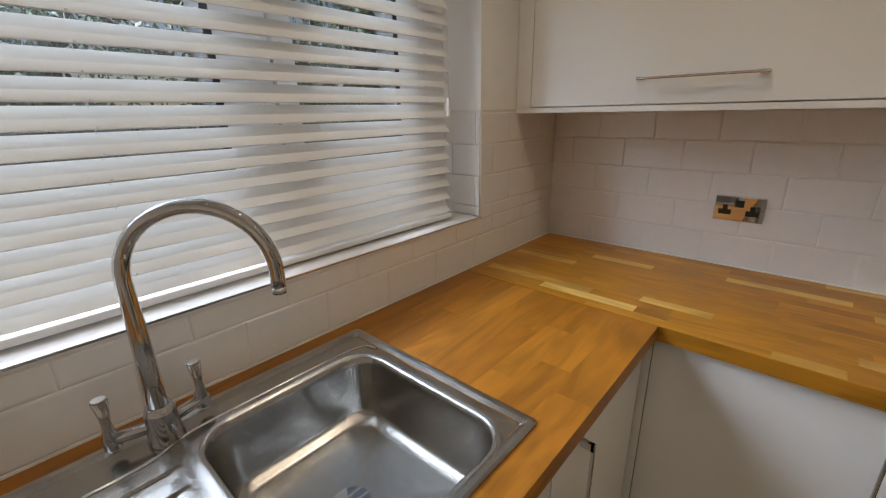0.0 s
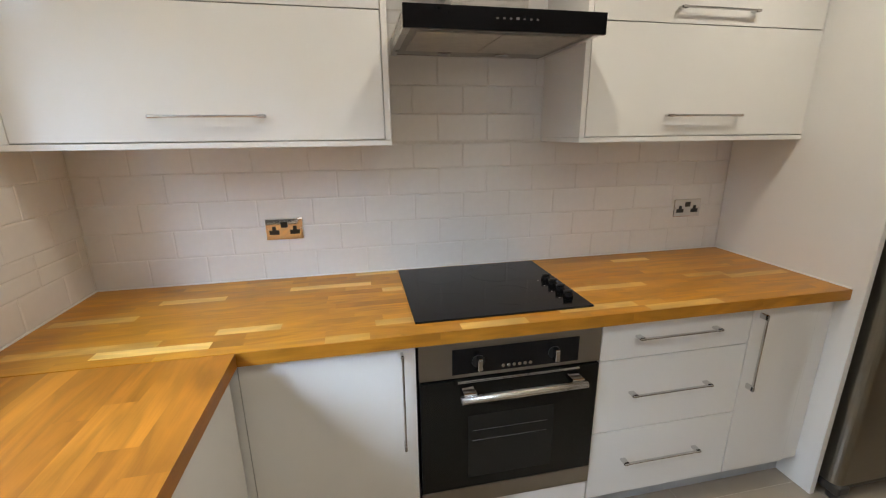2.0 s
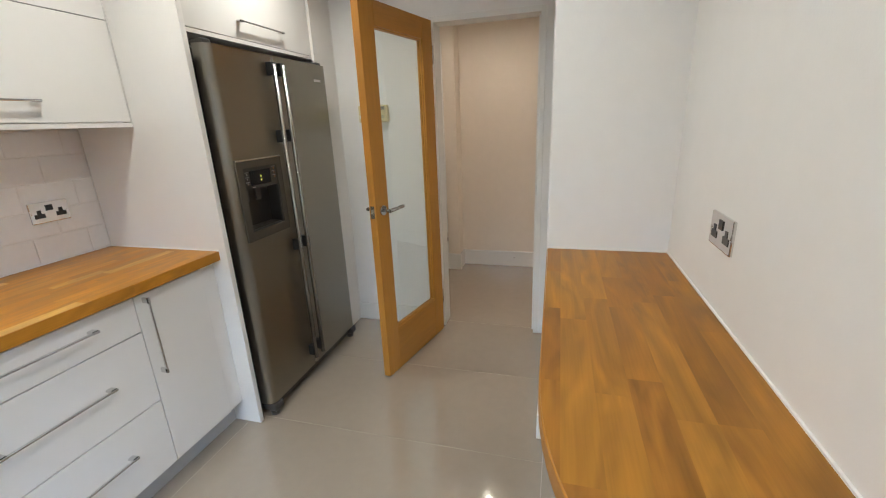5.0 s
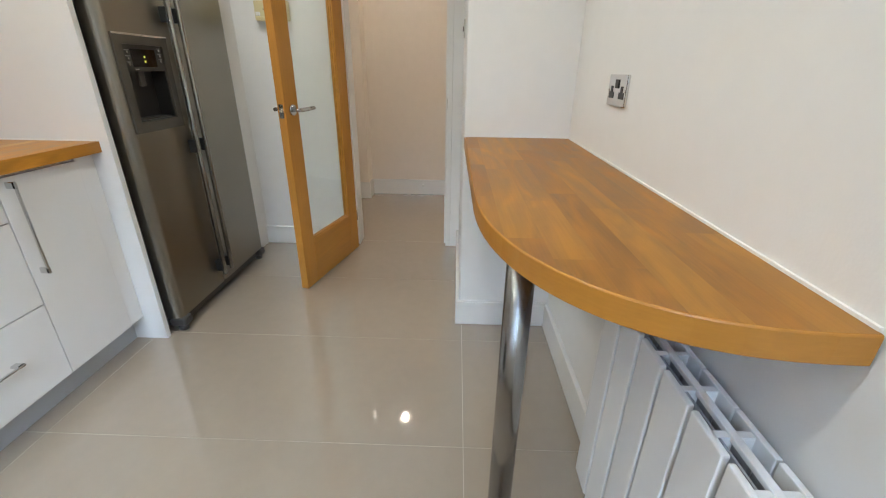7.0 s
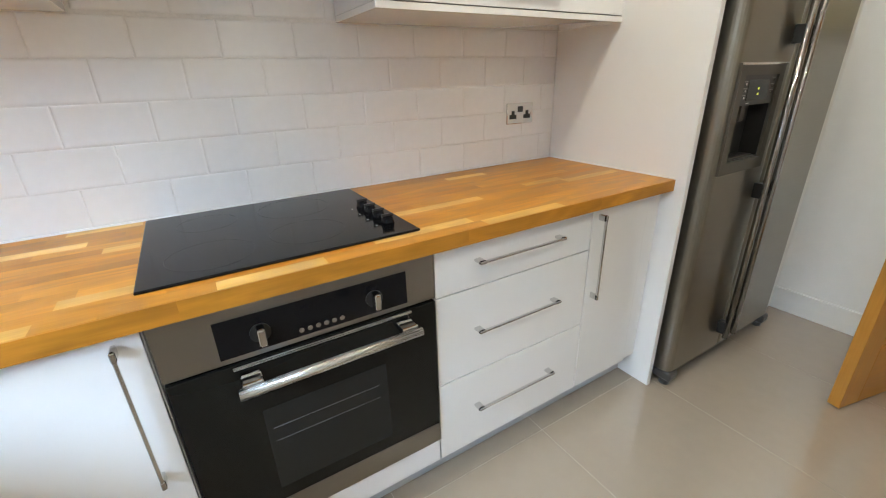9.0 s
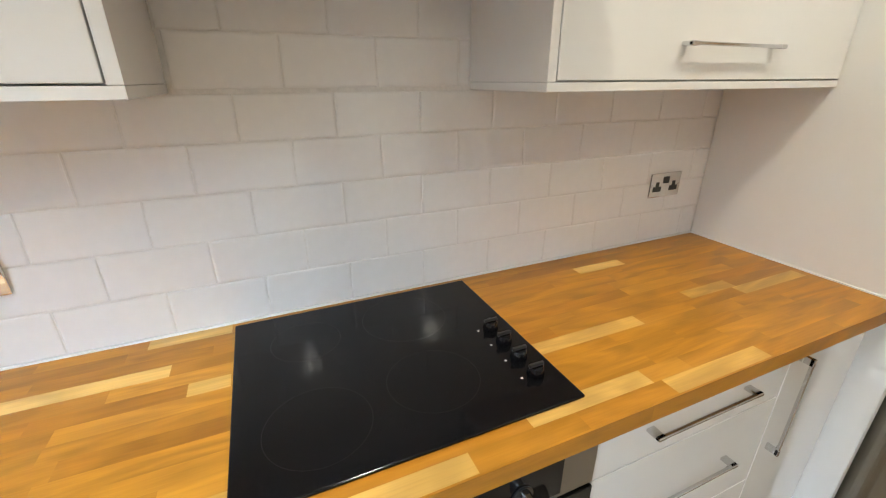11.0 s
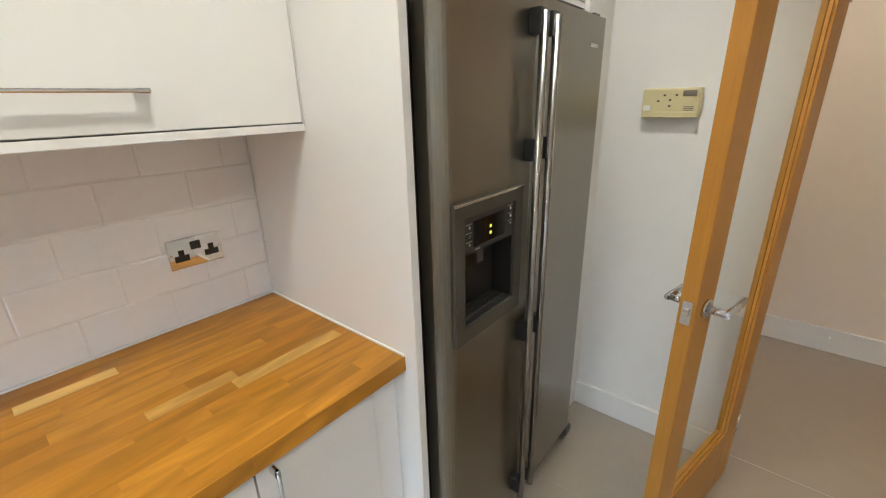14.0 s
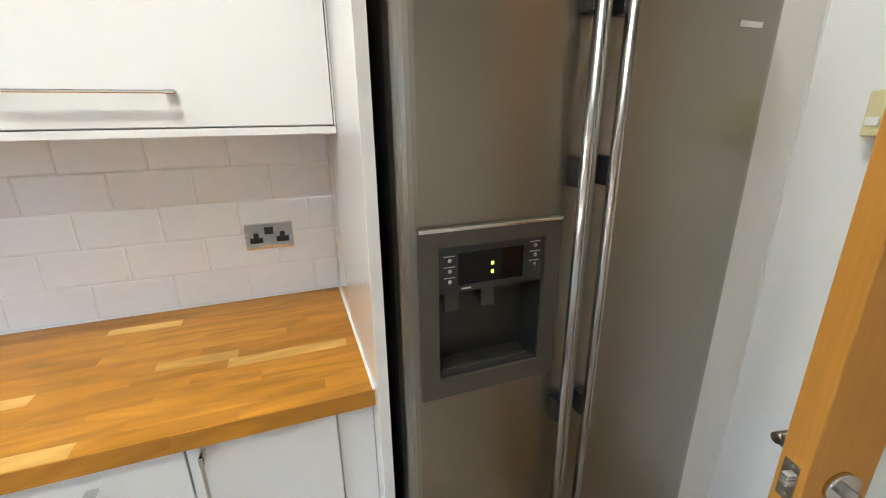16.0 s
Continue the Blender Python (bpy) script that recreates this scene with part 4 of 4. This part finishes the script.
for face, s in ((0.0, 1), (-DT, -1)):
    lh = part("door_handle", tube(bmesh.new(), [(HXD, face, HZD), (HXD, face + s * 0.009, HZD)], 0.026, 28), M_HANDLE, door, "chrome lever handle on a round rose")
    part("neck", tube(bmesh.new(), [(HXD, face + s * 0.009, HZD), (HXD, face + s * 0.052, HZD)], 0.0095, 18), M_HANDLE, lh)
    part("lever", tube(bmesh.new(), [(HXD + 0.008, face + s * 0.052, HZD), (HXD - 0.118, face + s * 0.052, HZD + 0.004)], 0.0095, 18), M_HANDLE, lh)
lp = part("latch_plate", boxes((DW - 0.0005, DW + 0.0015, -DT / 2 - 0.012, -DT / 2 + 0.012, HZD - 0.036, HZD + 0.030)), M_HANDLE, door, "steel latch plate")
part("latch_bolt", boxes((DW + 0.001, DW + 0.010, -DT / 2 - 0.006, -DT / 2 + 0.006, HZD - 0.010, HZD + 0.010), bevel=0.002), M_STEEL, lp)
for z in (-0.028, 0.022):
    part("screw", tube(bmesh.new(), [(DW + 0.001, -DT / 2, HZD + z), (DW + 0.0022, -DT / 2, HZD + z)], 0.004, 10), M_NICKEL, lp)
for z in (0.2, 1.75):
    part("hinge", tube(bmesh.new(), [(-0.006, -0.002, z), (-0.006, -0.002, z + 0.1)], 0.006, 12), M_STEEL, door)

hallframe = thing("hall_door_frame", "white gloss frame of another hall door", "door frame", kind="structure")
part("architrave", boxes((5.200, 5.2195, -1.055, -0.985, 0.0, 2.08), bevel=0.003), M_TRIM, hallframe)
part("hinge", tube(bmesh.new(), [(5.196, -1.052, 0.28), (5.196, -1.052, 0.38)], 0.007, 10), M_STEEL, hallframe)
stop = thing("door_stop", "small metal door stop on the hall skirting", "door stop")
part("pin", tube(bmesh.new(), [(5.382, -1.69, 0.10), (5.345, -1.69, 0.10)], 0.006, 10), M_STEEL, stop)

# ---- heating control box on the far wall ----
prog = thing("heating_controller", "yellowed cream plastic heating programmer on the wall", "controller")
PX = FAR
part("case", boxes((PX - 0.042, PX, -1.004, -0.808, 1.440, 1.545), bevel=0.006), M_CREAM, prog)
part("lower_lip", boxes((PX - 0.048, PX - 0.040, -1.000, -0.812, 1.442, 1.462), bevel=0.003), M_CREAM, prog)
for yy, zz in ((-0.885, 1.520), (-0.925, 1.520), (-0.905, 1.503), (-0.865, 1.500), (-0.905, 1.482)):
    part("button", boxes((PX - 0.0435, PX - 0.041, yy - 0.004, yy + 0.004, zz - 0.003, zz + 0.003)), M_DARK, prog)
part("slide_button", boxes((PX - 0.049, PX - 0.041, -0.842, -0.816, 1.466, 1.486), bevel=0.002), M_TRIM, prog, "pale slide button")
for k in range(3):
    part("legend", boxes((PX - 0.0432, PX - 0.041, -0.985, -0.952, 1.466 + 0.006 * k, 1.468 + 0.006 * k)), M_DARKPRINT, prog)
part("display", boxes((PX - 0.0435, PX - 0.041, -0.990, -0.945, 1.515, 1.535)), M_FRIDGE, prog)

# ---- light switch on the return wall ----
sw = thing("light_switch", "small chrome light switch on the return wall", "switch")
part("plate", boxes((3.60, 3.686, STUB_Y, STUB_Y + 0.008, 1.335, 1.421), bevel=0.002), M_SOCKET, sw)
part("rocker", boxes((3.634, 3.652, STUB_Y + 0.008, STUB_Y + 0.012, 1.366, 1.390), bevel=0.002), M_BLACK, sw)

# ---- radiator under the bar ----
rad = thing("radiator", "white panel radiator with flat vertical sections below the bar", "radiator")
RX0, RX1, RYF, RYB, RZ0, RZ1 = 0.979, 2.123, -2.395, -2.475, 0.10, 0.700
nsec = 12
sw_ = (RX1 - RX0) / nsec
for k in range(nsec):
    x0 = RX0 + k * sw_
    part("section", boxes((x0 + 0.0045, x0 + sw_ - 0.0045, RYF - 0.012, RYF, RZ0, RZ1), bevel=0.0035), M_RAD, rad)
    part("rear_section", boxes((x0 + 0.0015, x0 + sw_ - 0.0015, RYB, RYB + 0.010, RZ0, RZ1), bevel=0.002), M_RAD, rad)
    part("web", boxes((x0 + sw_ / 2 - 0.006, x0 + sw_ / 2 + 0.006, RYB + 0.010, RYF - 0.012, RZ0 + 0.02, RZ1 - 0.004)), M_RAD, rad)
    part("fin", boxes((x0 + 0.004, x0 + sw_ - 0.004, RYB + 0.035, RYB + 0.041, RZ0 + 0.03, RZ1 - 0.012)), M_RADIN, rad)
# added grey sheet: puts the shade of the grooves between sections into colour
part("groove_shade", boxes((RX0 + 0.004, RX1 - 0.004, RYF - 0.020, RYF - 0.0165, RZ0 + 0.01, RZ1 - 0.006)), M_RADIN, rad)
part("top_rail", boxes((RX0, RX1, -2.442, -2.428, RZ1 - 0.012, RZ1 - 0.001), bevel=0.002), M_RAD, rad)
part("wall_bracket", boxes((1.2, 1.23, SOUTH, RYB, 0.55, 0.6)), M_RAD, rad)
part("wall_bracket", boxes((1.8, 1.83, SOUTH, RYB, 0.55, 0.6)), M_RAD, rad)
for x in (RX0 + 0.03, RX1 - 0.03):
    part("pipe", tube(bmesh.new(), [(x, -2.435, 0.0), (x, -2.435, RZ0 + 0.02)], 0.0075, 12), M_CHROME, rad)

# ---- window and blind ----
win = thing("window_1", "white plastic casement window behind the blind", "window", kind="structure")
WXF0, WXF1 = -0.235, -0.165
part("window_frame", boxes((WXF0, WXF1, WY1, WY0, SILL, SILL + 0.06), (WXF0, WXF1, WY1, WY0, WTOP - 0.06, WTOP),
                           (WXF0, WXF1, WY0 - 0.06, WY0, SILL + 0.06, WTOP - 0.06), (WXF0, WXF1, WY1, WY1 + 0.06, SILL + 0.06, WTOP - 0.06),
                           bevel=0.004), M_UPVC, win)
part("mullion", boxes((WXF0, WXF1, -1.325, -1.190, SILL + 0.06, WTOP - 0.06), bevel=0.004), M_UPVC, win)
sash = part("sash", boxes((WXF0 + 0.01, WXF1 + 0.012, -1.188, -1.130, SILL + 0.062, WTOP - 0.062), (WXF0 + 0.01, WXF1 + 0.012, -0.775, -0.607, SILL + 0.062, WTOP - 0.062),
                          (WXF0 + 0.01, WXF1 + 0.012, -1.130, -0.775, SILL + 0.062, SILL + 0.12), (WXF0 + 0.01, WXF1 + 0.012, -1.130, -0.775, WTOP - 0.12, WTOP - 0.062), bevel=0.004), M_UPVC, win)
# real seals, widened so black stands in for backlit shade on the frame sides
for y in (-0.7825, -1.3325):
    part("seal", boxes((WXF0 + 0.004, WXF1 + 0.015, y - 0.010, y + 0.0075, SILL + 0.062, WTOP - 0.062)), M_SEAL_SHADE, win)
for y0, y1 in ((-1.13, -0.775), (WY1 + 0.06, -1.325)):
    p = part("pane", boxes((-0.204, -0.198, y0, y1, SILL + 0.06, WTOP - 0.06)), M_PANE, win)
    p.visible_shadow = False
part("window_sill", boxes((WXF1, 0.002, WY1, WY0, SILL - 0.012, SILL - 0.0005), bevel=0.001), M_TILE, win, "glazed white tiled sill")
part("sill_trim", boxes((0.0025, 0.0045, WY1, WY0, SILL - 0.004, SILL + 0.001)), M_NICKEL, win, "thin metal edge trim")
part("reveal_trim", boxes((0.0005, 0.003, WY0 - 0.001, WY0 + 0.003, SILL, TILE_TOP)), M_UPVC, win)

blind = thing("venetian_blind", "white wooden venetian blind, slats tilted nearly shut", "blind")
BLX = -0.085
a = radians(53)
ca, sa = math.cos(a), math.sin(a)
bm = bmesh.new()
prof = [(-0.025, -0.0014), (-0.024, -0.0014), (0.0, 0.0006), (0.024, -0.0014), (0.025, -0.0014), (0.025, 0.0012), (0.0, 0.0034), (-0.025, 0.0012)]
lo, hi = [], []
for u, v in prof:
    # u runs from the room side, low, to the window side, high
    lx, lz = -u * ca - v * sa, u * sa - v * ca
    lo.append(bm.verts.new((lx, WY1 + 0.02, lz)))
    hi.append(bm.verts.new((lx, WY0 - 0.085, lz)))
for i in range(len(prof)):
    j = (i + 1) % len(prof)
    bm.faces.new((lo[i], lo[j], hi[j], hi[i]))
bm.faces.new(lo)
bm.faces.new(list(reversed(hi)))
slat_mesh = mesh_of("slat", bm, M_SLAT)
zb = SILL + 0.048
k = 0
while zb + 0.0462 * k < WTOP - 0.06:
    s = new("slat", slat_mesh)
    s.parent = blind
    s.location = (BLX, 0, zb + 0.0462 * k)
    k += 1
part("bottom_rail", boxes((BLX - 0.024, BLX + 0.024, WY1 + 0.02, WY0 - 0.085, SILL + 0.006, SILL + 0.022), bevel=0.003), M_SLAT, blind)
part("head_rail", boxes((BLX - 0.03, BLX + 0.03, WY1 + 0.01, WY0 - 0.01, WTOP - 0.055, WTOP - 0.002), bevel=0.002), M_SLAT, blind)
knot_mesh = mesh_of("cord_loop", boxes((-0.001, 0.001, -0.0018, 0.0018, -0.002, 0.004), bevel=0.0006), M_SLAT)
for y in (-0.74, -1.58, -2.2):
    part("ladder_cord", tube(bmesh.new(), [(BLX - 0.012, y, SILL + 0.02), (BLX - 0.012, y, WTOP - 0.05)], 0.0007, 6), M_CORD, blind)
    for q in range(k):
        knot = new("cord_loop", knot_mesh)
        knot.parent = blind
        knot.location = (BLX + 0.0158, y, zb + 0.0462 * q - 0.0185)
part("cord_pull", boxes((-0.046, -0.034, -0.672, -0.660, 1.455, 1.512), bevel=0.003), M_SLAT, blind)
part("pull_cord", tube(bmesh.new(), [(-0.040, -0.666, 1.51), (-0.043, -0.666, WTOP - 0.05)], 0.0010, 6), M_CORD, blind)

# ---- downlights ----
# the last two hall fittings are unseen, added with their fill bulbs
for px, py in DOWNLIGHTS + HALL_AND_FILL_LIGHTS:
    dl = thing("downlight", "recessed round ceiling downlight, lit", "downlight", group="ceiling downlights")
    bm = bmesh.new()
    ring = [[(px + r * math.cos(q), py + r * math.sin(q), z) for q in (2 * math.pi * i / 32 for i in range(32))]
            for r, z in ((0.044, CEIL), (0.042, CEIL - 0.005), (0.032, CEIL - 0.006), (0.030, CEIL - 0.001))]
    loft(bm, ring, False)
    part("bezel", bm, M_CHROME, dl)
    part("lens", tube(bmesh.new(), [(px, py, CEIL - 0.0005), (px, py, CEIL - 0.003)], 0.030, 24), M_BULB, dl)

# ---- garden beyond the window ----
structure("ground", boxes((-400, 400, -400, 400, -0.5, -0.25)), M_GRASS, "rough lawn outside the window", "ground")
fence = thing("garden_fence", "weathered brown board fence beyond the lawn", "fence")
for k in range(70):
    y = -9 + 0.2 * k
    part("board", boxes((-7.52, -7.5, y, y + 0.19, -0.25, 1.35 + 0.02 * math.sin(k * 1.7))), M_FENCE, fence)
car = thing("parked_car", "bright red car glimpsed beyond the blind", "car")
part("body", boxes((-6.4, -5.2, 0.2, 1.6, 0.0, 0.62), (-6.2, -5.4, 0.5, 1.3, 0.62, 1.0), bevel=0.12, segments=3), M_REDP, car)
for wx in (-5.22, -6.38):
    for wy in (0.5, 1.3):
        part("wheel", tube(bmesh.new(), [(wx - 0.08, wy, 0.02), (wx + 0.08, wy, 0.02)], 0.27, 20), M_BLACK, car)


def tree(x, y, h, spread, count, seed):
    r = random.Random(seed)
    t = thing("tree", "leafy green garden tree with light through the crown", "tree", (0, 0, 0), "garden trees")
    bm = bmesh.new()
    tube(bm, [(x, y, -0.3), (x + 0.05, y, h * 0.3), (x, y + 0.1, h * 0.6), (x + 0.1, y, h * 0.9)], [0.16, 0.13, 0.09, 0.03], 10)
    for _ in range(9):
        z = h * r.uniform(0.3, 0.75)
        aa = r.uniform(0, 2 * math.pi)
        L = spread * r.uniform(0.5, 0.9)
        tube(bm, [(x, y, z), (x + 0.5 * L * math.cos(aa), y + 0.5 * L * math.sin(aa), z + 0.3 * L), (x + L * math.cos(aa), y + L * math.sin(aa), z + 0.45 * L)], [0.06, 0.035, 0.012], 7)
    part("trunk", bm, M_BARK, t)
    verts, faces = [], []
    clumps = [(x + r.gauss(0, spread * 0.45), y + r.gauss(0, spread * 0.5), h * r.uniform(0.25, 1.0)) for _ in range(46)]
    for i in range(count):
        c = clumps[i % len(clumps)]
        p = Vector((c[0] + r.gauss(0, 0.3), c[1] + r.gauss(0, 0.3), c[2] + r.gauss(0, 0.25)))
        q = Euler((r.uniform(0, 6.3), r.uniform(0, 6.3), r.uniform(0, 6.3))).to_matrix()
        s = r.uniform(0.03, 0.07)
        base = len(verts)
        for vx, vy in ((-1.2, 0), (0, -0.55), (1.2, 0), (0, 0.55)):
            verts.append(p + q @ Vector((vx * s, vy * s, 0)))
        faces.append((base, base + 1, base + 2, base + 3))
    me = bpy.data.meshes.new("crown")
    me.from_pydata(verts, [], faces)
    me.materials.append(M_LEAF)
    c = new("crown", me)
    c.parent = t
    tagged(c, kind="stuff")


tree(-5.0, -2.6, 5.2, 1.7, 6000, 1)
tree(-5.6, 0.6, 5.6, 1.8, 6000, 2)
tree(-6.2, -0.9, 4.6, 1.5, 6000, 3)
tree(-4.6, 2.6, 4.8, 1.6, 8000, 4)
tree(-6.0, -4.6, 5.0, 1.7, 7000, 5)

# ---- pieces of walls and floor ----
PITX, PITZ, Z0T = 0.212, 0.1092, WT + 0.004


def tile_mesh(w, h, cache={}):
    """A glazed brick tile, face towards -y, soft pillowed edges."""
    key = (round(w, 4), round(h, 4))
    if key not in cache:
        bm = bmesh.new()
        e = min(0.006, w * 0.3, h * 0.3)
        rows = [(0.0, 0.0), (-0.0040, 0.0), (-0.0054, e * 0.35), (-0.006, e)]
        loops = [[(-w / 2 + i, y, -h / 2 + i), (w / 2 - i, y, -h / 2 + i), (w / 2 - i, y, h / 2 - i), (-w / 2 + i, y, h / 2 - i)] for y, i in rows]
        loft(bm, loops, True, False)
        cache[key] = mesh_of("tile", bm, M_TILE)
    return cache[key]


def lay_tiles(parent, u0, u1, z0, z1, shift, place):
    row = 0
    z = Z0T
    while z < z1 - 0.01:
        a, b = max(z, z0), min(z + PITZ, z1)
        if b - a > 0.012:
            u = shift + (PITX / 2 if row % 2 else 0) - 20 * PITX
            while u < u1:
                p, q = max(u, u0), min(u + PITX, u1)
                if q - p > 0.012:
                    ob = new("tile", tile_mesh(q - p - 0.0018, b - a - 0.0018))
                    ob.parent = parent
                    place(ob, (p + q) / 2, (a + b) / 2)
                u += PITX
        z += PITZ
        row += 1


def on_north(ob, u, z):
    ob.location = (u, GR, z)
    ob.rotation_euler = (radians(rng.uniform(-0.25, 0.25)), 0, radians(rng.uniform(-0.25, 0.25)))


def on_west(ob, u, z):
    ob.location = (-GR, u, z)
    ob.rotation_euler = (radians(rng.uniform(-0.25, 0.25)), 0, radians(90 + rng.uniform(-0.25, 0.25)))


lay_tiles(wall_n, 0.0, XE, Z0T, WB - 0.001, 0.198, on_north)
lay_tiles(wall_n, 1.145, 1.821, WB - 0.001, HZ + 0.16, 0.198, on_north)
lay_tiles(wall_w, SOUTH, 0.0, Z0T, SILL - 0.012, -1.211, on_west)
lay_tiles(wall_w, WY0 + 0.003, 0.0, SILL - 0.012, TILE_TOP, -1.211, on_west)


def on_reveal(ob, u, z):
    ob.location = (u, WY0 - 0.0, z)
    ob.rotation_euler = (0, 0, 0)


lay_tiles(wall_w, WXF1, -0.0005, SILL, TILE_TOP, -0.02, on_reveal)
structure("wall_north_upper", boxes((0.0, XE, 0.0005, GR + 0.001, HZ + 0.165, CEIL)), M_WALL, "white painted wall above the tiles", "wall")
structure("wall_fridge_alcove", boxes((XE + 0.025, FAR, 0.0005, GR + 0.001, 0, CEIL)), M_WALL, "white painted wall behind the fridge", "wall")
# floor tiles
FT_X, FT_Y = 0.612, 1.46
x = 2.262 - 5 * FT_X
while x < 4.10:
    y = -2.066 - 2 * FT_Y
    while y < 1.3:
        x0, x1 = max(x, 0.0) + 0.0012, min(x + FT_X, 4.10) - 0.0012
        y0, y1 = max(y, SOUTH) + 0.0012, min(y + FT_Y, 0.0) - 0.0012
        if x1 - x0 > 0.02 and y1 - y0 > 0.02:
            t = new("tile", mesh_of("floor_tile", boxes((x0, x1, y0, y1, -0.004, 0.0)), M_FLOOR))
            t.parent = floor
        y += FT_Y
    x += FT_X
t = new("tile", mesh_of("hall_floor_tile", boxes((4.1005, 5.4, -3.4, 1.2, -0.004, 0.0)), M_FLOOR))
t.parent = floor
